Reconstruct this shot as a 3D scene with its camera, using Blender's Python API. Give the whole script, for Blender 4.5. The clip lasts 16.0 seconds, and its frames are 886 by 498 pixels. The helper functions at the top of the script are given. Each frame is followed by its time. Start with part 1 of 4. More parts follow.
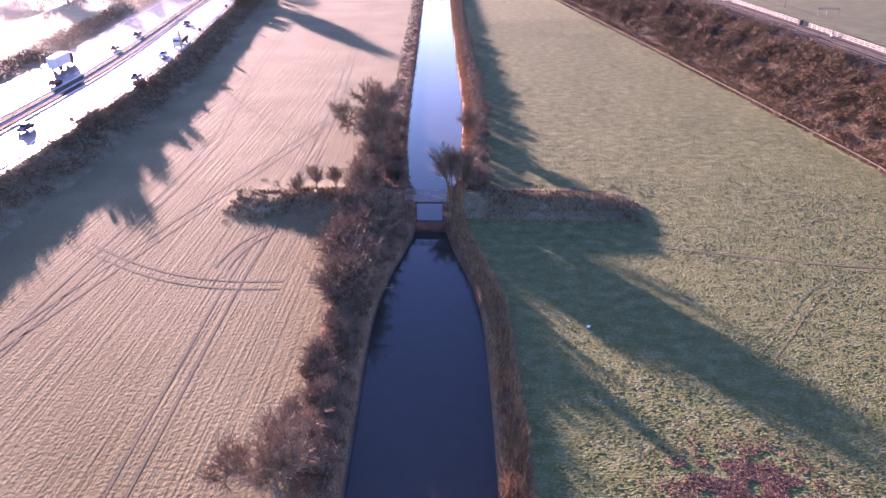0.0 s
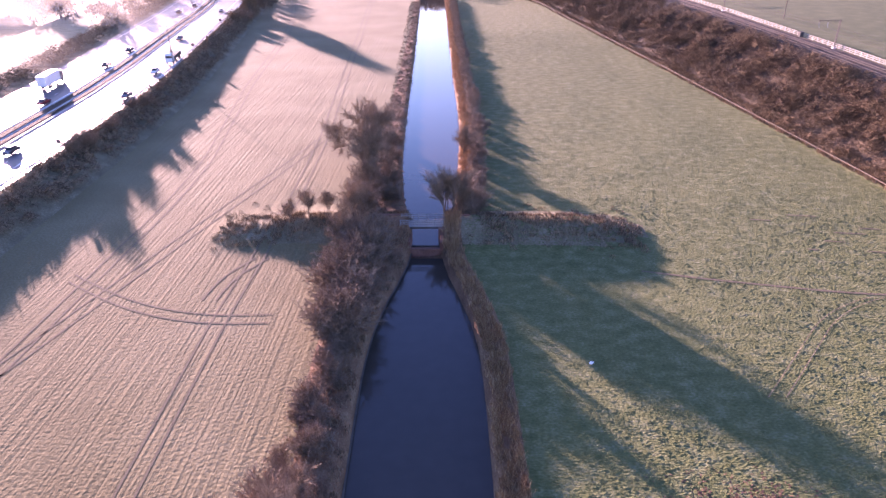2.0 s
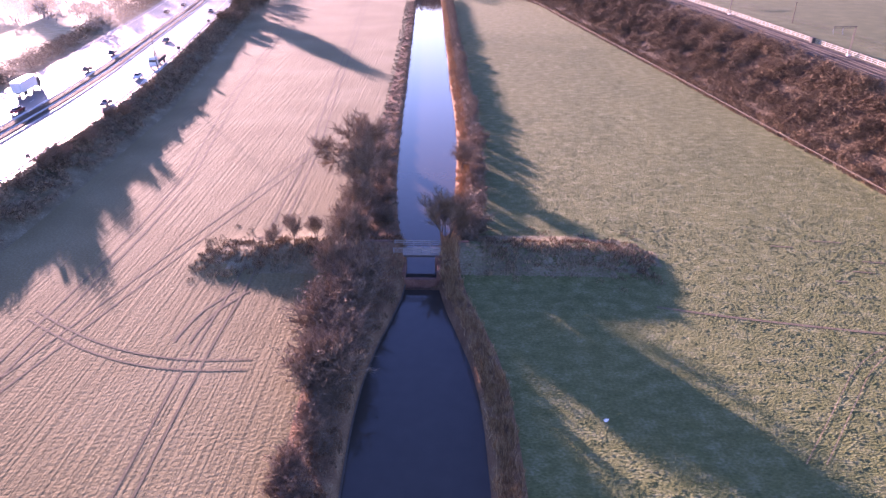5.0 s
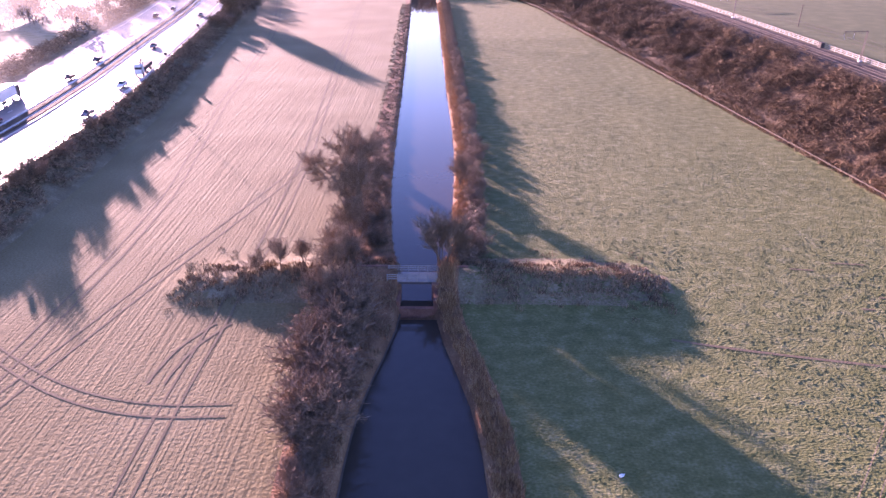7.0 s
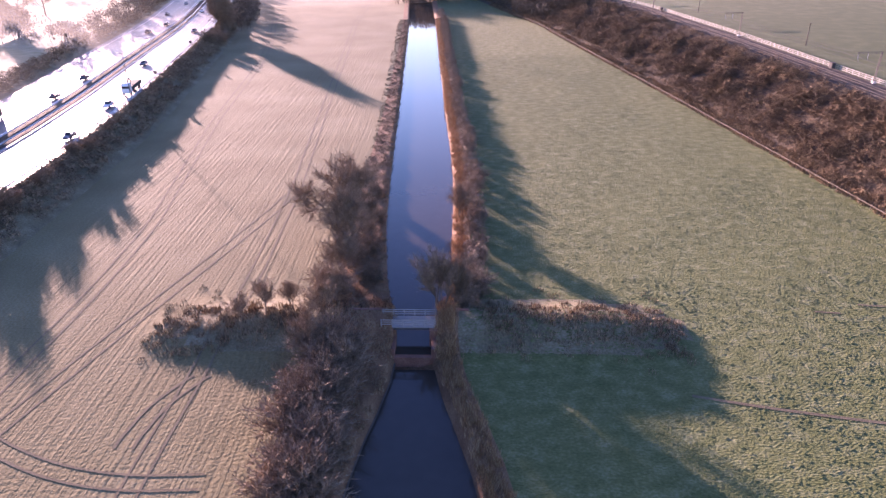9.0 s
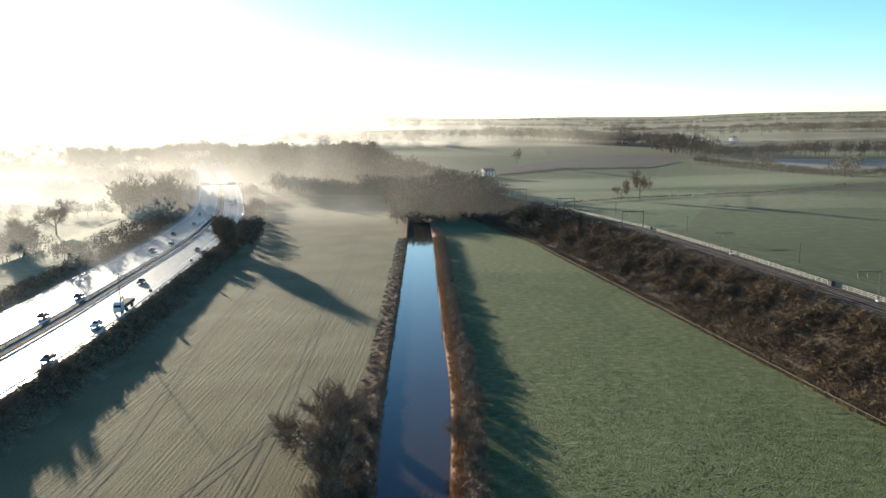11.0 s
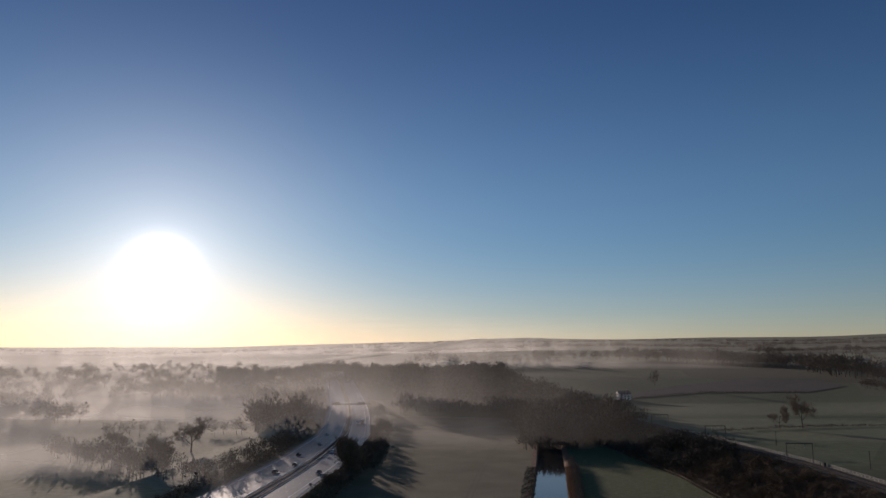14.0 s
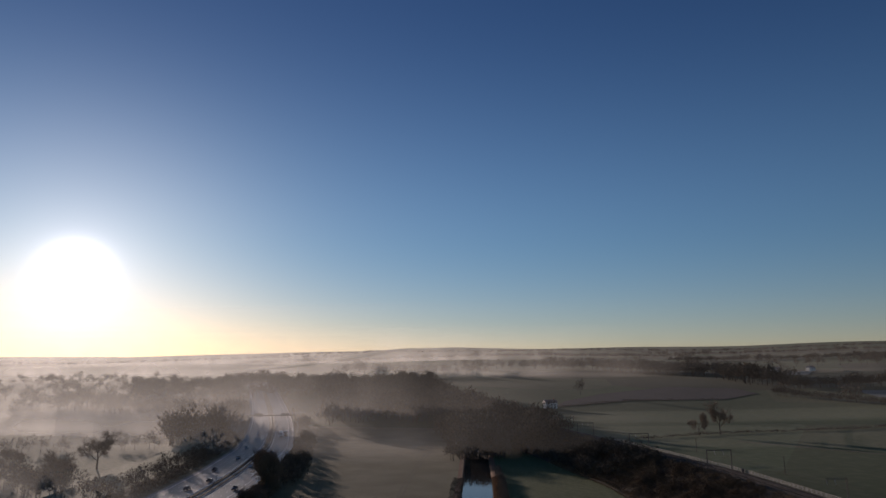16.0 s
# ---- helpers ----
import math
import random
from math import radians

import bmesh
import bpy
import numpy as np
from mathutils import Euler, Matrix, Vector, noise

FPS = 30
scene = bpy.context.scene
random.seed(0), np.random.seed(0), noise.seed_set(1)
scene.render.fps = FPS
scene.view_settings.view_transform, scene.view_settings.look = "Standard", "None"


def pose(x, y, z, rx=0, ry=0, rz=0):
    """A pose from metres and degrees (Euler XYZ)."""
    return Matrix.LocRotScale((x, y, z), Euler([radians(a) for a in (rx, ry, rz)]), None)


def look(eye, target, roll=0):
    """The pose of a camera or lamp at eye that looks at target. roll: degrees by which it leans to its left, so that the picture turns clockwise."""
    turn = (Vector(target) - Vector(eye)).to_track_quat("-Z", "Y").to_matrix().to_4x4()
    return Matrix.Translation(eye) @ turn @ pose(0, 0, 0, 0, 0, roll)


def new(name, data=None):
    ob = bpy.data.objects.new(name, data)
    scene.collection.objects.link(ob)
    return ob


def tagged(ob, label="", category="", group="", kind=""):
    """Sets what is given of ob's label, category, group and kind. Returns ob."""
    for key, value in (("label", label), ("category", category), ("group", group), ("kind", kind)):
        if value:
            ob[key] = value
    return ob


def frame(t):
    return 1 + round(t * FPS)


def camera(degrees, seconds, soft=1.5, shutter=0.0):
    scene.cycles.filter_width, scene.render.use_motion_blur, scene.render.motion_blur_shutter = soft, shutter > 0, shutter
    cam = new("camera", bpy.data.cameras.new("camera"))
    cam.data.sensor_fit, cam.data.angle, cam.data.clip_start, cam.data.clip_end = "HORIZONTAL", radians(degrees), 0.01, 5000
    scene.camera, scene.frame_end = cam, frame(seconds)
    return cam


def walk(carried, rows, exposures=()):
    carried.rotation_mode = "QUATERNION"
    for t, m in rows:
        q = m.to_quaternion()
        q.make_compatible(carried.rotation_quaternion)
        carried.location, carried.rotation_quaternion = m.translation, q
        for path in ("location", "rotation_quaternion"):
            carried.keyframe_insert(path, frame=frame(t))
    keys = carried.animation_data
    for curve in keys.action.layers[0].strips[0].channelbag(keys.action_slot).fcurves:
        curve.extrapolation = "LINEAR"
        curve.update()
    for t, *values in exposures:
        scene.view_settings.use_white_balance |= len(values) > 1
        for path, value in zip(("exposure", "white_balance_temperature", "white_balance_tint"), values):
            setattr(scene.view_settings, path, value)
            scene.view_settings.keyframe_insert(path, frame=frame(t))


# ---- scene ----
cam = camera(66.9, 16.0)
PATH = [
    (0, (0.642, -4.047, 48.478), (0.576, -2.285, 47.534), -0.1),
    (0.5, (0.727, -3.081, 48.739), (0.662, -1.317, 47.799), -0.2),
    (1, (0.825, -2.004, 49.062), (0.76, -0.237, 48.127), -0.3),
    (1.5, (0.908, -0.757, 49.384), (0.844, 1.013, 48.454), -0.4),
    (2, (0.915, 0.599, 49.676), (0.852, 2.371, 48.75), -0.5),
    (2.5, (0.804, 2.061, 49.891), (0.744, 3.833, 48.967), -0.4),
    (3, (0.694, 3.618, 50.036), (0.637, 5.388, 49.107), -0.4),
    (3.5, (0.604, 5.254, 50.118), (0.55, 7.023, 49.187), -0.3),
    (4, (0.523, 6.953, 50.15), (0.472, 8.721, 49.217), -0.2),
    (6.3, (0.173, 15.626, 50.092), (0.129, 17.394, 49.158), -0.3),
    (6.5, (0.15, 16.412, 50.09), (0.108, 18.181, 49.156), -0.3),
    (7, (0.119, 18.455, 50.076), (0.079, 20.224, 49.144), -0.3),
    (7.5, (0.054, 20.44, 50.048), (0.014, 22.21, 49.118), -0.2),
    (8, (-0.01, 22.545, 50.043), (-0.047, 24.316, 49.114), -0.3),
    (8.2, (-0.047, 23.385, 50.057), (-0.082, 25.156, 49.127), -0.2),
    (10.3, (-0.263, 32.176, 50.726), (-0.293, 34.079, 50.113), -0.1),
    (10.5, (-0.251, 32.944, 50.709), (-0.279, 34.873, 50.181), -0.1),
    (11, (-0.222, 34.782, 50.61), (-0.25, 36.757, 50.295), -0.2),
    (11.5, (-0.183, 36.493, 50.554), (-0.21, 38.489, 50.432), -0.2),
    (12, (-0.159, 38.089, 50.482), (-0.186, 40.089, 50.497), -0.1),
    (12.5, (-0.143, 39.524, 50.431), (-0.169, 41.52, 50.559), -0.1),
    (13, (-0.131, 40.781, 50.387), (-0.266, 42.764, 50.609), -0.1),
    (13.5, (-0.128, 41.973, 50.325), (-0.499, 43.917, 50.616), -0.0),
    (14, (-0.105, 43.271, 50.275), (-0.504, 45.202, 50.611), -0.0),
    (14.5, (-0.084, 44.771, 50.215), (-0.479, 46.699, 50.573), -0.2),
    (15, (-0.059, 46.51, 50.158), (-0.445, 48.439, 50.517), -0.0),
    (15.5, (-0.025, 48.429, 50.082), (-0.316, 50.375, 50.443), -0.1),
    (16, (0.01, 50.41, 50.009), (-0.186, 52.367, 50.372), -0.2),
]
EXPOSURES = [
    (0.0, 3.26, 6700, 67), (8.2, 3.28, 6650, 79), (9.4, 2.9, 6750, 42), (10.3, 2.65, 6450, 4), (11.0, 1.95, 6450, 6),
    (11.5, 1.36, 6450, 14), (12.0, 0.94, 6500, 22), (12.5, 0.6, 6500, 24), (13.0, 0.36, 6450, 24), (14.0, -0.14, 6400, 24), (16.0, -0.18, 6400, 25),
]
walk(cam, [(t, look(eye, target, roll)) for t, eye, target, roll in PATH], EXPOSURES)

# ---- light ----
SUN_AZ, SUN_EL = -34.7, 7.3          # degrees clockwise from +y, and above the horizon
sun_dir = Vector((math.sin(radians(SUN_AZ)) * math.cos(radians(SUN_EL)), math.cos(radians(SUN_AZ)) * math.cos(radians(SUN_EL)), math.sin(radians(SUN_EL))))
world = bpy.data.worlds.new("sky")
scene.world = world
world.use_nodes = True
wn, wl = world.node_tree.nodes, world.node_tree.links
wn.clear()
sky = wn.new("ShaderNodeTexSky")
sky.sky_type, sky.sun_disc = "NISHITA", False
sky.sun_elevation, sky.sun_rotation = radians(SUN_EL), radians(SUN_AZ)
sky.air_density, sky.dust_density, sky.ozone_density, sky.altitude = 1.0, 0.25, 3.0, 100
bg = wn.new("ShaderNodeBackground")
bg.inputs["Strength"].default_value = 0.1
tone = wn.new("ShaderNodeMix"); tone.data_type, tone.blend_type = "RGBA", "MULTIPLY"
tone.inputs[0].default_value = 1.0
wl.new(sky.outputs[0], tone.inputs[6])
wl.new(tone.outputs[2], bg.inputs["Color"])
# clear, cold winter air: a deep blue overhead, paling to the horizon
tc = wn.new("ShaderNodeTexCoord")
height = wn.new("ShaderNodeSeparateXYZ")
wl.new(tc.outputs["Generated"], height.inputs[0])
deep = wn.new("ShaderNodeValToRGB")
deep.color_ramp.interpolation = "EASE"
deep.color_ramp.elements[1].position = 0.55
deep.color_ramp.elements.new(0.2)
for el, c in zip(deep.color_ramp.elements, ((1.06, 0.97, 0.98), (0.76, 0.92, 0.97), (0.4, 0.56, 0.72))):
    el.color = (*c, 1)
wl.new(height.outputs["Z"], deep.inputs[0])
wl.new(deep.outputs[0], tone.inputs[7])
# glow added round the sun: blown-out disc and lens bloom, with its aureole
dot = wn.new("ShaderNodeVectorMath"); dot.operation = "DOT_PRODUCT"
dot.inputs[1].default_value = sun_dir
wl.new(tc.outputs["Generated"], dot.inputs[0])
last = None
for power, gain in ((2600, 5.0), (420, 0.3), (60, 0.14), (9, 0.012)):
    clamp = wn.new("ShaderNodeMath"); clamp.operation = "MAXIMUM"; clamp.inputs[1].default_value = 0.0
    wl.new(dot.outputs["Value"], clamp.inputs[0])
    pw = wn.new("ShaderNodeMath"); pw.operation = "POWER"; pw.inputs[1].default_value = power
    wl.new(clamp.outputs[0], pw.inputs[0])
    ml = wn.new("ShaderNodeMath"); ml.operation = "MULTIPLY_ADD"; ml.inputs[1].default_value = gain
    wl.new(pw.outputs[0], ml.inputs[0])
    ml.inputs[2].default_value = 0.0
    if last:
        wl.new(last.outputs[0], ml.inputs[2])
    last = ml
glow = wn.new("ShaderNodeBackground")
glow.inputs["Color"].default_value = (1.0, 0.94, 0.88, 1)
wl.new(last.outputs[0], glow.inputs["Strength"])
both = wn.new("ShaderNodeAddShader")
wl.new(bg.outputs[0], both.inputs[0]); wl.new(glow.outputs[0], both.inputs[1])
wout = wn.new("ShaderNodeOutputWorld")
wl.new(both.outputs[0], wout.inputs["Surface"])

lamp = bpy.data.lights.new("sun", "SUN")
lamp.energy, lamp.angle, lamp.color = 4.0, radians(0.6), (1.0, 0.86, 0.68)
sun = new("sun", lamp)
sun.matrix_world = look((0, 0, 60), Vector((0, 0, 60)) - sun_dir)

# ---- materials ----
def material(name, cols, scales=(0.3, 6.0), rough=0.9, bump=0.3, bump_scale=8.0, bump_dist=0.1, metal=0.0, squash=(1, 1, 1), rand=0.0, spec=0.3, ridges=None):
    """cols: two to four colours mixed by noise at two scales, in metres of the world."""
    m = bpy.data.materials.new(name)
    m.use_nodes = True
    n, l = m.node_tree.nodes, m.node_tree.links
    b = n["Principled BSDF"]
    b.inputs["Roughness"].default_value, b.inputs["Metallic"].default_value = rough, metal
    b.inputs["Specular IOR Level"].default_value = spec
    co = n.new("ShaderNodeTexCoord")
    mp = n.new("ShaderNodeMapping"); mp.inputs["Scale"].default_value = squash
    l.new(co.outputs["Object"], mp.inputs[0])
    facs = []
    for sc in scales:
        t = n.new("ShaderNodeTexNoise"); t.inputs["Scale"].default_value = sc; t.inputs["Detail"].default_value = 5
        l.new(mp.outputs[0], t.inputs["Vector"])
        facs.append(t.outputs[0])
    add = n.new("ShaderNodeMath"); add.operation = "MULTIPLY_ADD"; add.inputs[1].default_value = 0.5
    half = n.new("ShaderNodeMath"); half.operation = "MULTIPLY"; half.inputs[1].default_value = 0.5
    l.new(facs[0], add.inputs[0]); l.new(facs[1], half.inputs[0]); l.new(half.outputs[0], add.inputs[2])
    fac = add.outputs[0]
    if rand:
        info = n.new("ShaderNodeNewGeometry")
        r = n.new("ShaderNodeMath"); r.operation = "MULTIPLY_ADD"; r.inputs[1].default_value = rand
        l.new(info.outputs["Random Per Island"], r.inputs[0]); l.new(fac, r.inputs[2])
        off = n.new("ShaderNodeMath"); off.operation = "SUBTRACT"; off.inputs[1].default_value = rand / 2
        l.new(r.outputs[0], off.inputs[0])
        fac = off.outputs[0]
    ramp = n.new("ShaderNodeValToRGB")
    e = ramp.color_ramp.elements
    while len(e) < len(cols):
        e.new(0.5)
    for i, c in enumerate(cols):
        e[i].position = 0.32 + 0.36 * i / (len(cols) - 1)
        e[i].color = (*c, 1)
    l.new(fac, ramp.inputs[0]); l.new(ramp.outputs[0], b.inputs["Base Color"])
    if bump:
        t = n.new("ShaderNodeTexNoise"); t.inputs["Scale"].default_value = bump_scale; t.inputs["Detail"].default_value = 4
        l.new(mp.outputs[0], t.inputs["Vector"])
        bp = n.new("ShaderNodeBump"); bp.inputs["Strength"].default_value = bump; bp.inputs["Distance"].default_value = bump_dist
        l.new(t.outputs[0], bp.inputs["Height"]); l.new(bp.outputs[0], b.inputs["Normal"])
        if ridges:                                   # a second, broader relief: scale, depth in metres
            t2 = n.new("ShaderNodeTexNoise"); t2.inputs["Scale"].default_value = ridges[0]; t2.inputs["Detail"].default_value = 3
            m2 = n.new("ShaderNodeMapping"); m2.inputs["Scale"].default_value = (0.25, 1.5, 1); m2.inputs["Rotation"].default_value = (0, 0, -0.25)
            l.new(co.outputs["Object"], m2.inputs[0]); l.new(m2.outputs[0], t2.inputs["Vector"])
            b2 = n.new("ShaderNodeBump"); b2.inputs["Strength"].default_value = 0.9; b2.inputs["Distance"].default_value = ridges[1]
            l.new(t2.outputs[0], b2.inputs["Height"]); l.new(b2.outputs[0], bp.inputs["Normal"])
    return m


def rows_material(name, cols, turn, pitch, bump):
    """Drilled soil: lines of young crop at a pitch in metres, turned by degrees, over mottled earth."""
    m = material(name, cols, (0.05, 3.0), 0.95, 0.0)
    n, l = m.node_tree.nodes, m.node_tree.links
    co = n.new("ShaderNodeTexCoord")
    mp = n.new("ShaderNodeMapping"); mp.inputs["Rotation"].default_value = (0, 0, radians(turn)); mp.inputs["Scale"].default_value = (1 / pitch, 0.035, 1)
    l.new(co.outputs["Object"], mp.inputs[0])
    w = n.new("ShaderNodeTexNoise"); w.inputs["Scale"].default_value = 1.0; w.inputs["Detail"].default_value = 3
    l.new(mp.outputs[0], w.inputs["Vector"])
    g = n.new("ShaderNodeTexNoise"); g.inputs["Scale"].default_value = 2.2; g.inputs["Detail"].default_value = 5
    l.new(co.outputs["Object"], g.inputs["Vector"])
    mix = n.new("ShaderNodeMath"); mix.operation = "MULTIPLY_ADD"; mix.inputs[1].default_value = 1.2
    l.new(w.outputs[0], mix.inputs[0]); l.new(g.outputs[0], mix.inputs[2])
    bp = n.new("ShaderNodeBump"); bp.inputs["Strength"].default_value = bump; bp.inputs["Distance"].default_value = 0.12
    l.new(mix.outputs[0], bp.inputs["Height"]); l.new(bp.outputs[0], n["Principled BSDF"].inputs["Normal"])
    return m


M = {}
M["crop"] = rows_material("drilled_soil", [(0.112, 0.09, 0.037), (0.16, 0.134, 0.06), (0.225, 0.195, 0.105)], 3, 0.55, 0.9)
M["pasture"] = material("frosted_pasture", [(0.055, 0.077, 0.018), (0.098, 0.116, 0.037), (0.18, 0.193, 0.094)], (0.5, 3.0), 0.95, 1.0, 3.4, 0.28, squash=(0.85, 1.2, 1), ridges=(2.6, 0.05))
M["bank"] = material("dead_reed_bank", [(0.10, 0.055, 0.03), (0.20, 0.10, 0.05), (0.30, 0.19, 0.10)], (0.4, 5.0), 0.95, 0.8, 5, 0.2)
M["rough"] = material("rough_verge_grass", [(0.09, 0.08, 0.045), (0.16, 0.135, 0.07), (0.27, 0.24, 0.15)], (0.25, 3.5), 0.95, 0.8, 3, 0.25)
M["slope"] = material("bracken_slope", [(0.04, 0.028, 0.018), (0.065, 0.046, 0.028), (0.09, 0.066, 0.044), (0.125, 0.1, 0.075)], (0.16, 1.6), 0.95, 0.9, 1.6, 0.35)
M["far"] = material("far_meadow", [(0.034, 0.054, 0.015), (0.052, 0.073, 0.025), (0.086, 0.106, 0.05)], (0.006, 0.2), 0.95, 0.4, 0.6, 0.3)


def patchwork(m):
    """Fields of differing crops, some ploughed, some frosted."""
    n, l = m.node_tree.nodes, m.node_tree.links
    b = n["Principled BSDF"]
    base = b.inputs["Base Color"].links[0].from_socket
    co = n.new("ShaderNodeTexCoord")
    mp = n.new("ShaderNodeMapping"); mp.inputs["Scale"].default_value = (0.0034, 0.0048, 0); mp.inputs["Rotation"].default_value = (0, 0, 0.3)
    l.new(co.outputs["Object"], mp.inputs[0])
    v = n.new("ShaderNodeTexVoronoi"); v.inputs["Scale"].default_value = 1.0; v.inputs["Randomness"].default_value = 0.7
    l.new(mp.outputs[0], v.inputs["Vector"])
    sp = n.new("ShaderNodeSeparateColor")
    l.new(v.outputs["Color"], sp.inputs[0])
    r = n.new("ShaderNodeValToRGB"); r.color_ramp.interpolation = "CONSTANT"
    e = r.color_ramp.elements
    e.new(0.3); e.new(0.55); e.new(0.78)
    for el, p, c in zip(e, (0, 0.3, 0.55, 0.78), ((0.9, 1.05, 0.7), (1.3, 1.15, 1.0), (0.75, 0.62, 0.5), (1.6, 1.5, 1.5))):
        el.position, el.color = p, (*c, 1)
    l.new(sp.outputs[0], r.inputs[0])
    mx = n.new("ShaderNodeMix"); mx.data_type, mx.blend_type = "RGBA", "MULTIPLY"
    mx.inputs[0].default_value = 1.0
    l.new(base, mx.inputs[6]); l.new(r.outputs[0], mx.inputs[7]); l.new(mx.outputs[2], b.inputs["Base Color"])
    return m


patchwork(M["far"])
M["left"] = material("misty_meadow", [(0.16, 0.16, 0.07), (0.24, 0.23, 0.12), (0.34, 0.32, 0.2)], (0.012, 0.3), 0.95, 0.4, 0.6, 0.3)
M["asphalt"] = material("worn_asphalt", [(0.04, 0.04, 0.042), (0.055, 0.055, 0.056), (0.075, 0.073, 0.07)], (0.15, 9.0), 0.5, 0.25, 30, 0.01, squash=(1, 0.15, 1), spec=0.5)
M["paint"] = material("road_paint", [(0.65, 0.65, 0.62), (0.8, 0.8, 0.78)], (0.6, 12), 0.6, 0.1, 20, 0.01)
M["steel"] = material("galvanised_steel", [(0.32, 0.33, 0.34), (0.48, 0.49, 0.5)], (0.5, 6), 0.42, 0.1, 12, 0.01, metal=0.85)
M["dark_steel"] = material("weathered_steel", [(0.05, 0.047, 0.044), (0.09, 0.085, 0.08)], (0.8, 9), 0.85, 0.2, 15, 0.01, spec=0.1)
M["ballast"] = material("track_ballast", [(0.028, 0.025, 0.023), (0.05, 0.045, 0.041), (0.085, 0.078, 0.072)], (0.4, 7), 1.0, 1.0, 9, 0.06, spec=0.05)
M["sleeper"] = material("stained_sleeper", [(0.05, 0.045, 0.04), (0.1, 0.09, 0.08)], (0.5, 6), 1.0, 0.4, 9, 0.02, spec=0.05)
M["rail"] = material("polished_rail", [(0.1, 0.085, 0.075), (0.16, 0.14, 0.125)], (0.5, 8), 0.9, 0.05, 20, 0.002, spec=0.05)
M["concrete"] = material("weathered_concrete", [(0.32, 0.31, 0.29), (0.45, 0.44, 0.41), (0.56, 0.55, 0.52)], (0.5, 6), 0.85, 0.4, 12, 0.01)
M["frost_wood"] = material("frosted_timber", [(0.21, 0.195, 0.175), (0.33, 0.315, 0.285)], (0.8, 9), 0.8, 0.4, 14, 0.01, squash=(1, 1, 0.3))
M["old_wood"] = material("grey_timber", [(0.08, 0.062, 0.045), (0.14, 0.115, 0.09)], (0.8, 9), 0.85, 0.5, 14, 0.02)
M["brick"] = material("old_red_brick", [(0.13, 0.06, 0.045), (0.22, 0.10, 0.07), (0.30, 0.17, 0.12)], (0.6, 7), 0.9, 0.6, 9, 0.03)
M["bark"] = material("winter_bark", [(0.08, 0.06, 0.042), (0.14, 0.11, 0.08), (0.22, 0.18, 0.13)], (0.6, 8), 0.9, 0.6, 10, 0.03)
M["twig"] = material("bare_twigs", [(0.12, 0.08, 0.05), (0.2, 0.14, 0.09), (0.3, 0.22, 0.15)], (0.4, 3), 0.85, 0.0, rand=0.5)
M["far_twig"] = material("far_woodland_twigs", [(0.06, 0.047, 0.034), (0.1, 0.078, 0.055), (0.14, 0.115, 0.082)], (0.02, 0.4), 0.9, 0.0, rand=0.5)
M["reed"] = material("dry_reeds", [(0.20, 0.10, 0.045), (0.34, 0.18, 0.08), (0.48, 0.33, 0.18)], (0.25, 4), 0.8, 0.0, rand=0.6)
M["scrub"] = material("rail_slope_bracken", [(0.06, 0.036, 0.021), (0.11, 0.07, 0.037), (0.19, 0.13, 0.072)], (0.1, 2), 0.9, 0.0, rand=0.6)
M["bramble"] = material("bramble_and_dead_grass", [(0.09, 0.055, 0.032), (0.17, 0.115, 0.065), (0.30, 0.22, 0.13)], (0.12, 2), 0.9, 0.0, rand=0.6)
M["plough"] = material("ploughed_earth", [(0.04, 0.032, 0.026), (0.06, 0.05, 0.04), (0.085, 0.07, 0.058)], (0.02, 0.5), 0.95, 0.5, 1.5, 0.2)
M["frost"] = material("hoar_frosted_grass", [(0.1, 0.115, 0.085), (0.15, 0.165, 0.135), (0.21, 0.22, 0.195)], (0.03, 0.6), 0.95, 0.4, 1.5, 0.2)
M["soil"] = material("wheel_pressed_soil", [(0.1, 0.08, 0.045), (0.16, 0.13, 0.075)], (0.3, 4), 0.95, 0.6, 6, 0.05)
M["leaf"] = material("rust_leaf_litter", [(0.06, 0.028, 0.018), (0.11, 0.05, 0.03), (0.2, 0.11, 0.07)], (0.5, 4), 0.9, 0.0, rand=0.7)
M["tyre"] = material("tyre_rubber", [(0.02, 0.02, 0.02), (0.035, 0.035, 0.035)], (1, 9), 0.8, 0.2, 20, 0.005)
M["glass"] = material("tinted_car_glass", [(0.015, 0.018, 0.02), (0.03, 0.034, 0.036)], (0.5, 2), 0.06, 0.0, spec=0.6)
M["roof"] = material("slate_roof", [(0.07, 0.07, 0.08), (0.13, 0.13, 0.14)], (0.6, 5), 0.6, 0.5, 6, 0.03)
M["render"] = material("pale_wall_render", [(0.62, 0.58, 0.52), (0.75, 0.72, 0.66)], (0.5, 5), 0.85, 0.2, 12, 0.01)


def water_material():
    m = material("still_canal_water", [(0.048, 0.038, 0.028), (0.06, 0.048, 0.036)], (0.05, 0.6), 0.05, 0.03, 0.35, 0.04, spec=0.5)
    m.node_tree.nodes["Principled BSDF"].inputs["IOR"].default_value = 1.33
    return m


M["water"] = water_material()


def car_paint(name, c):
    m = material(name, [tuple(0.85 * v for v in c), c], (0.8, 5), 0.28, 0.0, spec=0.5)
    m.node_tree.nodes["Principled BSDF"].inputs["Coat Weight"].default_value = 0.6
    return m


